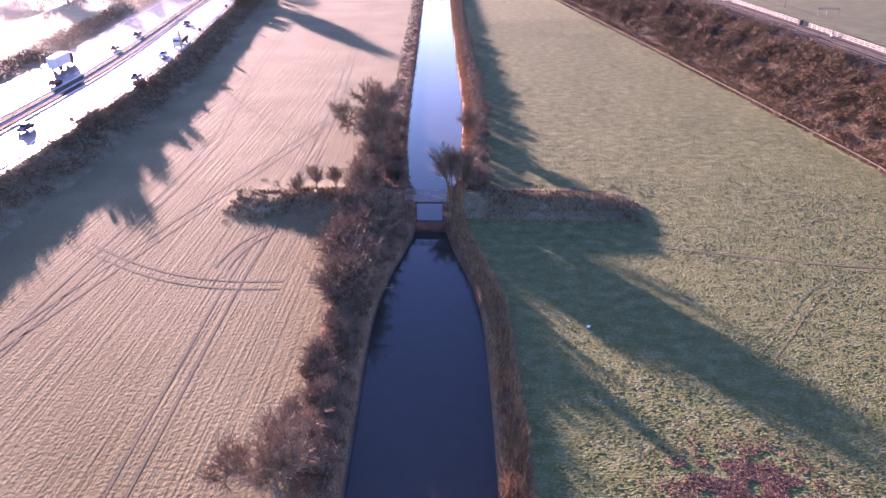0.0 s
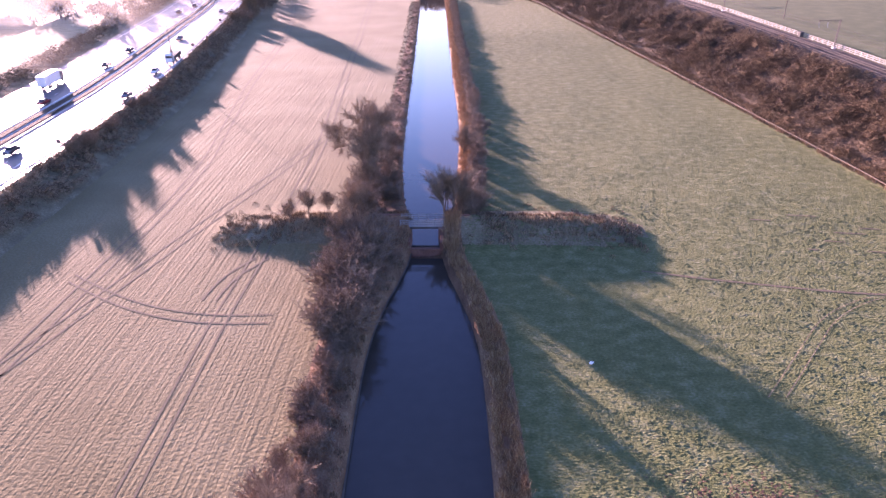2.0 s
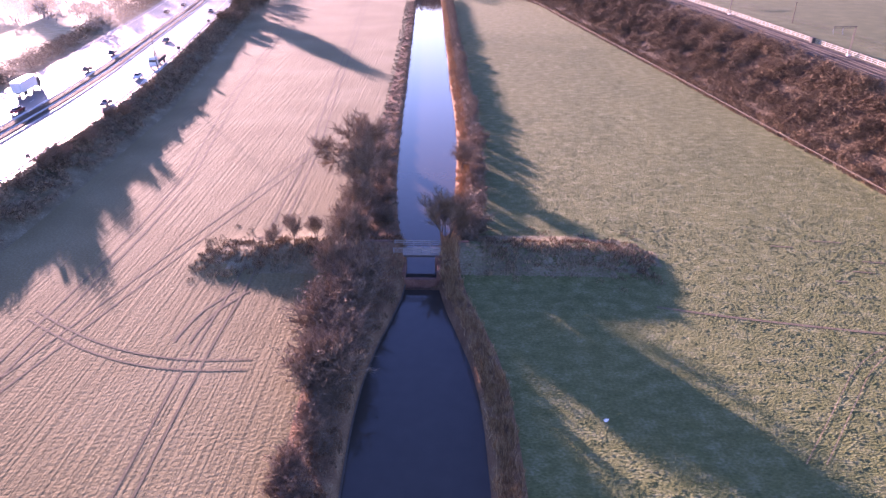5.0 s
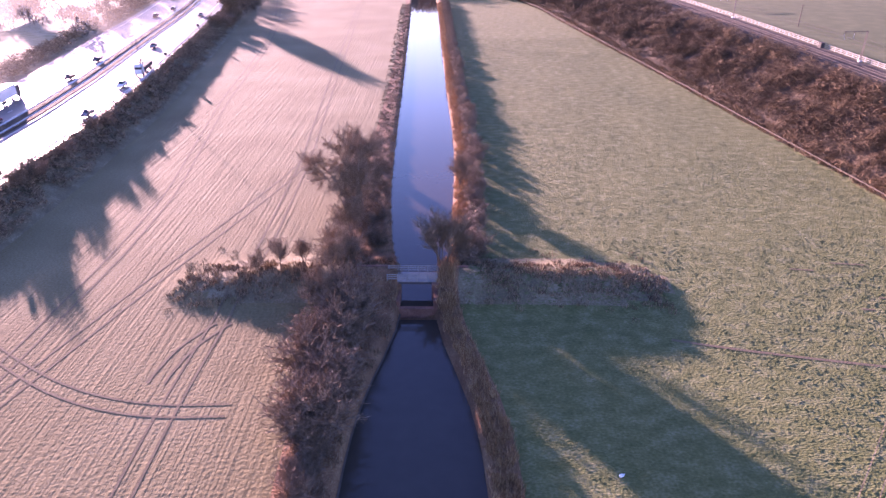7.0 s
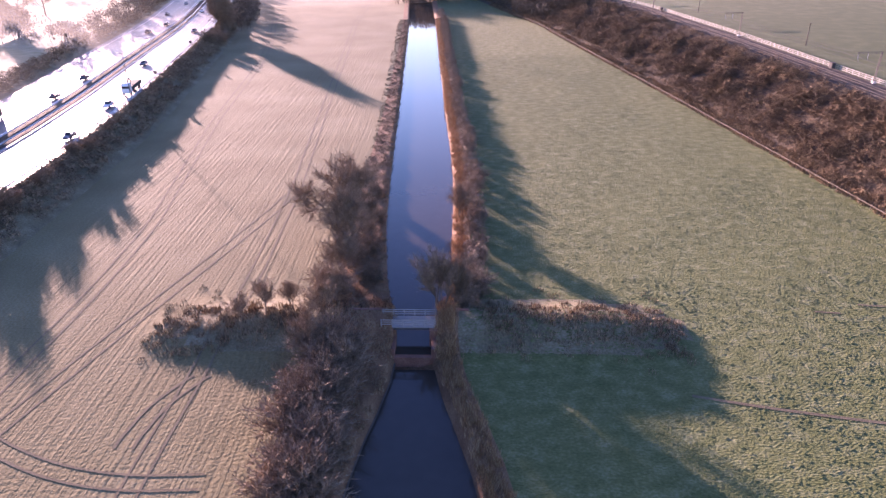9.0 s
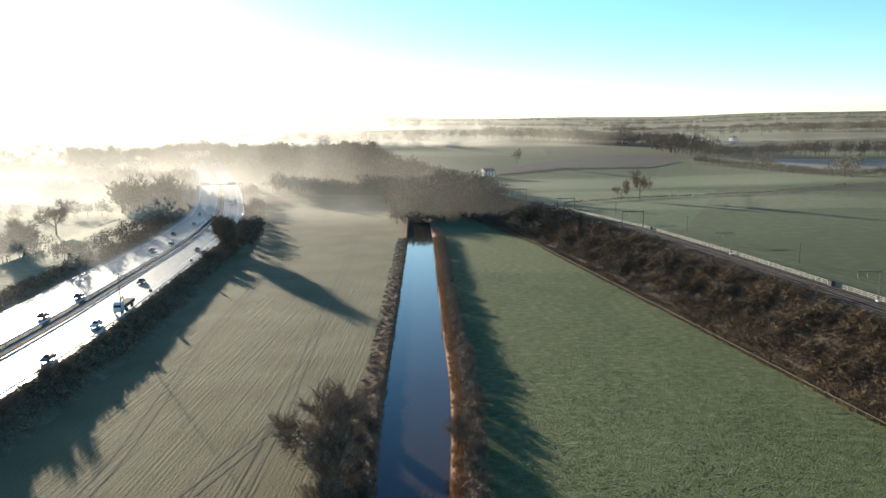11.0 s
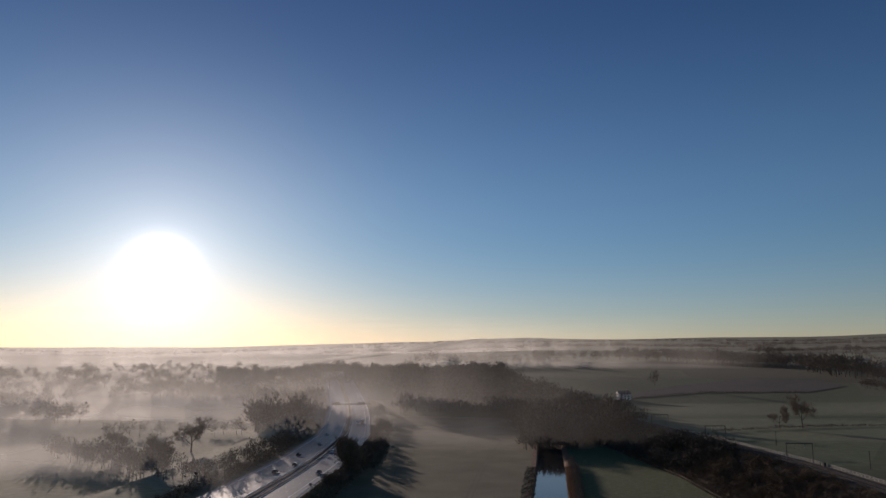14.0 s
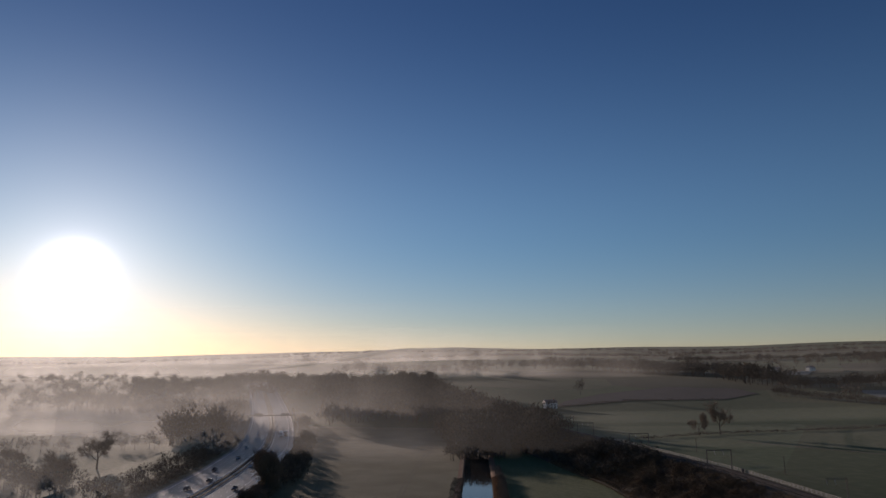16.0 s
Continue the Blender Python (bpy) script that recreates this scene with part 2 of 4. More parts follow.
# ---- mesh helpers ----
def mesh_object(name, verts, faces, mat, parent=None, smooth=False, mats=None, idx=None):
    me = bpy.data.meshes.new(name)
    me.from_pydata([tuple(v) for v in verts], [], [tuple(int(i) for i in f) for f in faces])
    for mm in (mats or [mat]):
        me.materials.append(mm)
    if idx is not None:
        me.polygons.foreach_set("material_index", np.asarray(idx, dtype=np.int32))
    if smooth:
        me.polygons.foreach_set("use_smooth", np.ones(len(me.polygons), dtype=bool))
    me.update()
    ob = new(name, me)
    if parent:
        ob.parent = parent
    return ob


def part(name, bm, mat, parent, label="", smooth=False):
    me = bpy.data.meshes.new(name)
    bm.to_mesh(me)
    bm.free()
    me.materials.append(mat)
    if smooth:
        me.polygons.foreach_set("use_smooth", np.ones(len(me.polygons), dtype=bool))
    ob = new(name, me)
    ob.parent = parent
    return tagged(ob, label) if label else ob


def box_bm(parts, bevel=0.0):
    """parts: (cx, cy, cz, sx, sy, sz[, turn about z])"""
    bm = bmesh.new()
    for p in parts:
        m = Matrix.Translation(p[:3]) @ Matrix.Rotation(radians(p[6]) if len(p) > 6 else 0, 4, "Z") @ Matrix.Diagonal((*p[3:6], 1))
        bmesh.ops.create_cube(bm, size=1, matrix=m)
    if bevel:
        bmesh.ops.bevel(bm, geom=list(bm.edges), offset=bevel, segments=1, affect="EDGES")
    return bm


def tube_bm(points, radii, sides=8):
    """A tapered tube along points."""
    bm = bmesh.new()
    rings = []
    for i, p in enumerate(points):
        p = Vector(p)
        a = Vector(points[max(i - 1, 0)]); b = Vector(points[min(i + 1, len(points) - 1)])
        q = (b - a).to_track_quat("Z", "X")
        rings.append([bm.verts.new(p + q @ Vector((radii[i] * math.cos(2 * math.pi * k / sides), radii[i] * math.sin(2 * math.pi * k / sides), 0))) for k in range(sides)])
    for r0, r1 in zip(rings, rings[1:]):
        for k in range(sides):
            bm.faces.new((r0[k], r0[(k + 1) % sides], r1[(k + 1) % sides], r1[k]))
    bm.faces.new(list(reversed(rings[0]))); bm.faces.new(rings[-1])
    return bm


def thing(name, label, category, at, turn=0, group=""):
    e = new(name)
    e.empty_display_size = 0.3
    e.matrix_basis = pose(*at, 0, 0, turn)
    return tagged(e, label, category, group)


# ---- plan: lines that run along the valley, x by y ----
def line(*pairs):
    ys, xs = [p[0] for p in pairs], [p[1] for p in pairs]
    def f(y):
        y = np.asarray(y, dtype=float)
        out = np.interp(y, ys, xs)
        s = 6.0                                     # soften the corners
        return (out * 2 + np.interp(y - s, ys, xs) + np.interp(y + s, ys, xs)) / 4
    return f


canal_l = line((-200, -8), (40, -10.3), (55, -10.9), (64, -11.3), (74, -11.2), (83, -9.9), (93, -7.5), (106, -7.5), (112, -9.6), (137, -12.2), (165, -13.7), (225, -16.2), (312, -20.2), (387, -23.6), (480, -29), (600, -40), (900, -120), (1500, -330))
canal_r = line((-200, 4.9), (40, 4.1), (55, 3.7), (71, 3.0), (78, 1.9), (90, -1.6), (97, -3.2), (106, -3.2), (112, -1.0), (150, -0.6), (170, -0.9), (214, -3.2), (300, -7.0), (380, -10.4), (480, -16), (600, -28), (900, -108), (1500, -314))
road_c = line((-200, -96), (100, -101), (137, -102), (180, -104.5), (215, -108.5), (290, -120), (335, -126.5), (380, -134.5), (454, -151), (485, -158.5), (543, -177), (600, -196), (655, -215.5), (714, -239), (786, -268), (1000, -355), (1300, -490), (1600, -640))
toe = line((-200, 92), (122, 82), (150, 77.6), (220, 66.5), (326, 48.5), (370, 41.5), (450, 20), (520, 0), (650, -30), (900, -95), (1500, -270))
rail_c = line((-200, 116), (100, 104), (160, 100.5), (195, 98), (265, 91), (334, 81.5), (400, 65), (480, 44), (550, 25), (700, -20), (900, -80), (1500, -255))
RAIL_Z, ROAD_Z, LOW_Z, UP_Z = 12.0, 3.0, -1.9, -0.9
ROAD_L, ROAD_R, RAIL_W = 19.5, 17.5, 4.6


def hills(x, y):
    r = math.hypot(x, y - 45)
    az = math.degrees(math.atan2(x, y - 45))
    z = float(np.interp(r, [0, 560, 1000, 1500, 2500, 4300, 4900], [0, 0, 33, 58, 108, 207, 225]))
    k = float(np.interp(az, [-60, -42, -20, -5, 30, 60], [0.55, 0.62, 0.82, 0.97, 1.0, 1.0]))
    far = min(max((r - 900) / 1500, 0), 1)
    return z * k + far * (5 * math.sin(x * 0.0021 + y * 0.0007) + 4 * math.sin(x * 0.0053 - y * 0.002))


def ramp_z(x, y):
    """Earth ramps up to the farm bridge, and humps of rough grass."""
    side = max(0.0, min(1.0, (31 - x) / 12)) if x > -5 else max(0.0, min(1.0, (x + 42) / 16))
    return 2.3 * side * math.exp(-((y - 102.5) / 4.6) ** 2)


def ground_z(x, y):
    xc, xr, xt = float(road_c(y)), float(rail_c(y)), float(toe(y))
    h = hills(x, y)
    z = h
    fade = max(0.0, min(1.0, (760 - y) / 160))
    if x < xc + ROAD_R + 11:
        z = h + ROAD_Z * max(0, min(1, (xc + ROAD_R + 11 - x) / 9)) if x > xc - 60 else h + max(0, ROAD_Z * (1 - max(0, (xc - ROAD_L - 3 - x)) / 12))
    elif xt < x < xr:
        z = h + fade * RAIL_Z * min(1, (x - xt) / (xr - RAIL_W - 0.6 - xt))
    elif x >= xr:
        z = h + fade * RAIL_Z * max(0.0, 1 - h / 60) - (1.2 * min(1, max(0, (x - xr - RAIL_W - 1) / 6)))
    else:
        z += ramp_z(x, y)
    return z

# ---- ground: one sheet to the horizon ----
def build_ground():
    ys = list(np.arange(-150, 84, 3.0)) + list(np.arange(84, 124, 1.25)) + list(np.arange(124, 420, 3.0)) + list(np.arange(420, 900, 7.0))
    y = 900.0
    while y < 4900:
        ys.append(y); y *= 1.025
    ys.append(4900.0)
    verts, idx, cols = [], [], None
    names = ["left", "rough", "crop", "bank", "pasture", "slope", "far"]
    for y in ys:
        xc, xl, xr, xt, xq = (float(f(y)) for f in (road_c, canal_l, canal_r, toe, rail_c))
        water = LOW_Z if y < 97.4 else UP_Z
        strip = float(np.interp(y, [30, 60, 112, 185, 300], [4, 6, 8, 5, 3.5]))
        row, ids = [], []
        def add(x0, x1, n, mat, curve=0.0, z=None, last=False):
            for k in range(n + (1 if last else 0)):
                u = k / n
                if curve > 0:
                    u = (math.exp(curve * u) - 1) / (math.exp(curve) - 1)
                elif curve < 0:
                    u = 1 - (math.exp(-curve * (1 - u)) - 1) / (math.exp(-curve) - 1)
                x = x0 + (x1 - x0) * u
                row.append((x, y, ground_z(x, y) if z is None else z + hills(x, y)))
                kind = mat if y < 640 or mat == "left" else "far"
                if mat in ("pasture", "crop") and ramp_z(x, y) > 0.3:
                    kind = "rough"
                ids.append(names.index(kind))
        add(-4600, xc - ROAD_L - 15, 44, "left", -4.5)
        add(xc - ROAD_L - 15, xc - ROAD_L, 4, "rough")
        add(xc - ROAD_L, xc + ROAD_R, 4, "rough", 0, ROAD_Z - 0.12)
        add(xc + ROAD_R, xc + ROAD_R + 11, 6, "rough")
        add(xc + ROAD_R + 11, xl - strip, 26, "crop")
        add(xl - strip, xl - 0.7, 5, "bank")
        add(xl - 0.7, xl, 1, "bank")
        add(xl, xr, 3, "bank" if y < 468 else "slope", 0, water - 0.9 if y < 470 else -0.4)
        add(xr, xr + 0.8, 1, "bank", 0, water - 0.3)
        add(xr + 0.8, xr + 3.4, 3, "bank")
        add(xr + 3.4, xt, 32, "pasture")
        add(xt, xq - RAIL_W - 0.6, 12, "slope")
        add(xq - RAIL_W - 0.6, xq + RAIL_W + 1, 3, "slope", 0, (RAIL_Z - 0.15) * max(0.0, min(1.0, (760 - y) / 160)))
        add(xq + RAIL_W + 1, 4600, 60, "far", 4.2, None, True)
        cols = len(row)
        idx.append(ids)
        for (x, yy, z) in row:
            bump = 0.0
            if -60 < yy < 400 and xt < x < xq - RAIL_W - 1:
                bump = 0.7 * noise.noise((x * 0.22, yy * 0.22, 3.0))
            elif xr + 4 < x < xt:
                bump = 0.015 * noise.noise((x * 0.06, yy * 0.06, 9.0))
            verts.append((x, yy, z + bump))
    faces, fidx = [], []
    for j in range(len(ys) - 1):
        for i in range(cols - 1):
            a = j * cols + i
            faces.append((a, a + 1, a + cols + 1, a + cols))
            fidx.append(idx[j][i])
    ob = mesh_object("ground", verts, faces, None, smooth=True, mats=[M[n] for n in names], idx=fidx)
    return tagged(ob, "frosty farmland with drilled field, pasture and banks", "ground", kind="structure")


build_ground()


def ribbon(name, f, off0, off1, y0, y1, step, z, mat, label="", category="", parent=None, ground=False, rows=1):
    """A strip along the line f between two offsets."""
    verts, faces = [], []
    n = max(2, int((y1 - y0) / step) + 1)
    for k in range(n):
        y = y0 + (y1 - y0) * k / (n - 1)
        x = float(f(y)); d = (float(f(y + 1)) - float(f(y - 1))) / 2
        nx, ny = 1 / math.hypot(1, d), -d / math.hypot(1, d)
        for r in range(rows + 1):
            o = off0 + (off1 - off0) * r / rows
            px, py = x + nx * o, y + ny * o
            verts.append((px, py, z + (ground_z(px, py) if ground else hills(px, py))))
    w = rows + 1
    for k in range(n - 1):
        for r in range(rows):
            a = k * w + r
            faces.append((a, a + 1, a + w + 1, a + w))
    ob = mesh_object(name, verts, faces, mat, parent)
    return tagged(ob, label, category, kind="structure") if label else ob


# water: a lower pound and an upper reach, parted by the weir wall
def water_sheet(y0, y1, z, label):
    verts, faces = [], []
    ys = np.arange(y0, y1 + 0.01, 3.0)
    for y in ys:
        verts += [(float(canal_l(y)) - 0.5, y, z), (float(canal_r(y)) + 0.7, y, z)]
    for k in range(len(ys) - 1):
        faces.append((2 * k, 2 * k + 1, 2 * k + 3, 2 * k + 2))
    tagged(mesh_object("water", verts, faces, M["water"]), label, "water", kind="structure")


water_sheet(-150, 97.5, LOW_Z, "still dark water of the lower canal pound")
water_sheet(97.6, 468, UP_Z, "still canal water reflecting the pale sky")

# motorway
road = ribbon("road", road_c, -ROAD_L, ROAD_R, -150, 1100, 6, ROAD_Z, M["asphalt"], "two wet dark asphalt motorway carriageways", "road")
for o in (-17.2, -13.6, -3.4, 2.9, 13.0, 16.6):
    if abs(o) not in (13.6,):
        ribbon("edge_line", road_c, o, o + 0.22, -150, 900, 6, ROAD_Z + 0.012, M["paint"], parent=road)


def lane_dashes(o):
    verts, faces = [], []
    y = -100.0
    while y < 700:
        for yy in (y, y + 2.2):
            x = float(road_c(yy))
            verts.extend([(x + o, yy, ROAD_Z + 0.012 + hills(x, yy)), (x + o + 0.16, yy, ROAD_Z + 0.012 + hills(x, yy))])
        a = len(verts) - 4
        faces.append((a, a + 1, a + 3, a + 2))
        y += 9.0
    ob = mesh_object("lane_dashes", verts, faces, M["paint"], road)
    ob["kind"] = "stuff"


for o in (-13.6, -10.2, -6.8, 6.2, 9.6, 12.8):
    lane_dashes(o)
ribbon("central_reserve", road_c, -2.6, 2.2, -150, 1100, 6, ROAD_Z + 0.14, M["slope"], "dark verge between the motorway carriageways", "verge")


def crash_barrier(o, label, y0=-100, y1=700):
    b = thing("crash_barrier", label, "barrier", (0, 0, 0))
    verts, faces = [], []
    ys = np.arange(y0, y1, 6.0)
    prof = [(-0.05, 0.42), (0.05, 0.5), (-0.03, 0.6), (0.05, 0.7), (-0.05, 0.78), (-0.09, 0.6)]
    for y in ys:
        x = float(road_c(y)) + o
        h = hills(x, y)
        verts += [(x + px, y, ROAD_Z + pz + h) for px, pz in prof]
    p = len(prof)
    for k in range(len(ys) - 1):
        for i in range(p):
            faces.append((k * p + i, k * p + (i + 1) % p, (k + 1) * p + (i + 1) % p, (k + 1) * p + i))
    mesh_object("beam", verts, faces, M["steel"], b)
    post_bm = box_bm([(0, 0, 0.3, 0.1, 0.14, 0.8)])
    post = part("post", post_bm, M["steel"], b)
    first = True
    for y in np.arange(y0, 420, 6.4):
        x = float(road_c(y)) + o - 0.12
        q = post if first else new("post", post.data)
        q.parent = b
        q.location = (x, y, ROAD_Z + hills(x, y))
        first = False


crash_barrier(17.0, "galvanised steel crash barrier along the motorway's hard shoulder")
crash_barrier(1.5, "steel crash barrier on the motorway's central reserve")
crash_barrier(-1.6, "steel crash barrier on the motorway's central reserve")

# railway
bed = ribbon("trackbed", rail_c, -RAIL_W, RAIL_W, -100, 590, 5, RAIL_Z, M["ballast"], "grey stone ballast bed of a double railway", "railway")
walk_strip = ribbon("cable_trough", rail_c, -RAIL_W - 0.3, -RAIL_W + 0.35, -100, 560, 5, RAIL_Z + 0.12, M["sleeper"], "dark stained cable trough beside the tracks", "trough")


def rails(o):
    verts, faces = [], []
    ys = np.arange(-100, 600, 5.0)
    for y in ys:
        x = float(rail_c(y)) + o
        verts += [(x + dx, y, RAIL_Z + dz + hills(x, y)) for dx, dz in ((-0.06, 0.02), (-0.04, 0.17), (0.04, 0.17), (0.06, 0.02))]
    for k in range(len(ys) - 1):
        for i in range(3):
            faces.append((k * 4 + i, k * 4 + i + 1, k * 4 + i + 5, k * 4 + i + 4))
    mesh_object("rail", verts, faces, M["rail"], bed)


for o in (-2.55, -1.1, 1.1, 2.55):
    rails(o)


def sleepers():
    verts, faces = [], []
    for y in np.arange(60, 460, 0.75):
        for o in (-1.83, 1.83):
            x = float(rail_c(y)) + o
            a = len(verts)
            z = RAIL_Z
            for dx in (-1.25, 1.25):
                for dy in (-0.12, 0.12):
                    verts += [(x + dx, y + dy, z), (x + dx, y + dy, z + 0.08)]
            faces += [(a + 1, a + 3, a + 7, a + 5), (a, a + 1, a + 5, a + 4), (a + 2, a + 6, a + 7, a + 3), (a, a + 2, a + 3, a + 1), (a + 4, a + 5, a + 7, a + 6)]
    mesh_object("sleepers", verts, faces, M["sleeper"], bed)["kind"] = "stuff"


sleepers()


# ---- winter trees ----
class Wood:
    def __init__(self, seed):
        self.r = random.Random(seed)
        self.lv, self.lf, self.tv, self.tf = [], [], [], []

    def limb(self, a, b, ra, rb, sides):
        a, b = Vector(a), Vector(b)
        q = (b - a).to_track_quat("Z", "X")
        n = len(self.lv)
        for p, r in ((a, ra), (b, rb)):
            for k in range(sides):
                self.lv.append(p + q @ Vector((r * math.cos(6.283 * k / sides), r * math.sin(6.283 * k / sides), 0)))
        for k in range(sides):
            self.lf.append((n + k, n + (k + 1) % sides, n + sides + (k + 1) % sides, n + sides + k))

    def twig(self, a, d, length, w):
        r = self.r
        n = len(self.tv)
        side = d.cross(Vector((r.uniform(-1, 1), r.uniform(-1, 1), r.uniform(-1, 1)))).normalized() * w
        tip = a + d * length + Vector((r.uniform(-1, 1), r.uniform(-1, 1), r.uniform(-0.6, 1))) * length * 0.18
        self.tv += [a - side, a + side, tip]
        self.tf.append((n, n + 1, n + 2))

    def grow(self, a, d, length, rad, depth, kids, spread, tw, twn, up):
        r = self.r
        p, dd = Vector(a), d.normalized()
        segs = 3 if depth > 1 else 2
        for s in range(segs):
            nd = (dd + Vector((r.uniform(-1, 1), r.uniform(-1, 1), r.uniform(-0.5, 0.8))) * 0.16 + Vector((0, 0, up))).normalized()
            q = p + nd * (length / segs)
            r1 = rad * (1 - 0.45 * (s + 1) / segs)
            self.limb(p, q, rad * (1 - 0.45 * s / segs), r1, 6 if depth > 2 else 3)
            if depth <= 2:
                for _ in range(twn):
                    w = nd + Vector((r.uniform(-1, 1), r.uniform(-1, 1), r.uniform(-0.5, 1))) * 0.8
                    self.twig(p.lerp(q, r.random()), w.normalized(), tw * r.uniform(0.5, 1.2), min(max(0.014, rad * 0.2), 0.03))
            if depth > 0 and (s > 0 or depth < 3):
                for _ in range(kids):
                    ang = r.uniform(0, 6.283)
                    side = nd.orthogonal().normalized()
                    side.rotate(Matrix.Rotation(ang, 3, nd))
                    k = (nd * r.uniform(0.5, 1.0) + side * spread * r.uniform(0.6, 1.2)).normalized()
                    self.grow(p.lerp(q, r.uniform(0.4, 1)), k, length * r.uniform(0.5, 0.72), r1 * 0.6, depth - 1, kids, spread, tw, twn, up)
            p, dd = q, nd


def tree_meshes(seed, height, depth=3, kids=2, spread=0.8, twn=4, stems=1, up=0.06, lean=(0, 0), squat=1.0):
    w = Wood(seed)
    for s in range(stems):
        d = Vector((lean[0] + (w.r.uniform(-0.35, 0.35) if stems > 1 else 0), lean[1] + (w.r.uniform(-0.35, 0.35) if stems > 1 else 0), 1))
        a = Vector((w.r.uniform(-0.5, 0.5), w.r.uniform(-0.5, 0.5), -0.4)) if stems > 1 else Vector((0, 0, -0.4))
        w.grow(a, d, height * (0.42 if stems == 1 else 0.5), height * (0.022 if stems == 1 else 0.012), depth, kids, spread, height * 0.10, twn, up)
    top = max(v.z for v in w.tv)
    f = height / top
    out = []
    for name, vv, ff, mm in (("trunk", w.lv, w.lf, M["bark"]), ("crown", w.tv, w.tf, M["twig"])):
        me = bpy.data.meshes.new(name)
        me.from_pydata([(v.x * f * squat, v.y * f * squat, v.z * f) for v in vv], [], ff)
        me.materials.append(mm)
        out.append(me)
    return out


KINDS = {
    "broad": [tree_meshes(s, 10, 4, 2, 0.95, 8, up=0.04) for s in (11, 12, 13)],
    "multi": [tree_meshes(s, 9, 3, 2, 0.75, 9, stems=4, up=0.1) for s in (21, 22)],
    "alder": [tree_meshes(s, 9, 3, 2, 0.38, 7, stems=6, up=0.22) for s in (51, 52)],
    "bush": [tree_meshes(s, 4, 2, 3, 0.9, 7, stems=7, squat=1.2) for s in (31, 32, 33)],
}


def put_tree(kind, x, y, height, label, name="tree", category="tree", group="", wide=1.0, z=None):
    pick = KINDS[kind][random.randrange(len(KINDS[kind]))]
    base = {"broad": 10, "multi": 9, "alder": 9, "bush": 4}[kind]
    e = tagged(new(name), label, category, group)
    e.empty_display_size = 0.3
    s = height / base
    e.matrix_basis = pose(x, y, ground_z(x, y) if z is None else z, 0, 0, random.uniform(0, 360)) @ Matrix.Diagonal((s * wide, s * wide, s, 1))
    for me, nm in zip(pick, ("trunk", "crown")):
        o = new(nm, me)
        o.parent = e
    return e


put_tree("broad", -15.5, 37, 11.5, "wide bare tree with pale twigs beside the drilled field", wide=1.0)
put_tree("broad", -19.5, 128.5, 16.5, "large bare spreading tree on the canal bank", wide=0.95)
put_tree("broad", -16.5, 134, 15, "bare spreading tree on the canal bank", wide=0.8)
put_tree("multi", -17.5, 122, 12.5, "bare many-stemmed tree beside the larger bank tree", wide=0.9)
put_tree("multi", -17.0, 115.5, 9.5, "bare many-stemmed tree beside the larger bank tree", wide=0.9)
put_tree("alder", -2.1, 106.6, 9.2, "slender bare alder with many stems beside the bridge", wide=1.35)
put_tree("alder", 0.2, 108.0, 7.4, "slender bare alder with many stems beside the bridge", wide=0.9)
put_tree("bush", 2.6, 111, 4.6, "dense reddish bush beside the farm bridge", "bush", "bush")
put_tree("multi", 0.8, 139, 7.4, "bare bushy tree at the reedy canal edge", wide=1.0)
for x, y, h in ((-28.0, 101.5, 4.8), (-25.2, 102.5, 5.6), (-22.0, 104, 5.2)):
    put_tree("multi", x, y, h, "small bare tree on the bridge ramp's rough grass", group="ramp trees", wide=0.8)
for x, y, h in ((-18.5, 96, 8.2), (-17.2, 100.5, 8.0), (-17, 106, 7.5)):
    put_tree("multi", x, y, h, "bare many-stemmed tree by the bridge ramp", group="ramp trees", wide=0.8)
for k in range(15):
    y = 88 + k * 2.8
    if 99 < y < 105:
        continue
    put_tree("bush", random.uniform(-17.5, -13.6) - max(0, (y - 112) * 0.12), y, random.uniform(5.0, 7.0) if y < 108 else random.uniform(2.6, 4.2), "dense bare bush beside the bridge ramp", "bush", "bush", group="left bank hedge")
for k in range(40):
    y = 40 + k * 1.3 + random.uniform(-0.7, 0.7)
    x = random.uniform(-17.6, -13.2)
    put_tree("bush", x, y, random.uniform(2.0, 3.6) if y < 70 else random.uniform(4.6, 7.4), "bare scrubby bush in the canal bank hedge", "bush", "bush", group="left bank hedge")
for k in range(9):
    y = 115 + k * 4.5 + random.uniform(-2, 2)
    x = float(canal_l(y)) - random.uniform(2.0, 4.0)
    put_tree("bush", x, y, random.uniform(2.0, 4.0), "low bare bush along the canal bank", "bush", "bush", group="left bank scrub")
for k in range(70):
    y = 107 + k * 4.1 + random.uniform(-1.8, 1.8)
    x = float(canal_r(y)) + random.uniform(3.2, 5.6)
    put_tree("bush", x, y, random.uniform(2.2, 3.4), "bare bush among reeds on the canal bank", "bush", "bush", group="right bank scrub")
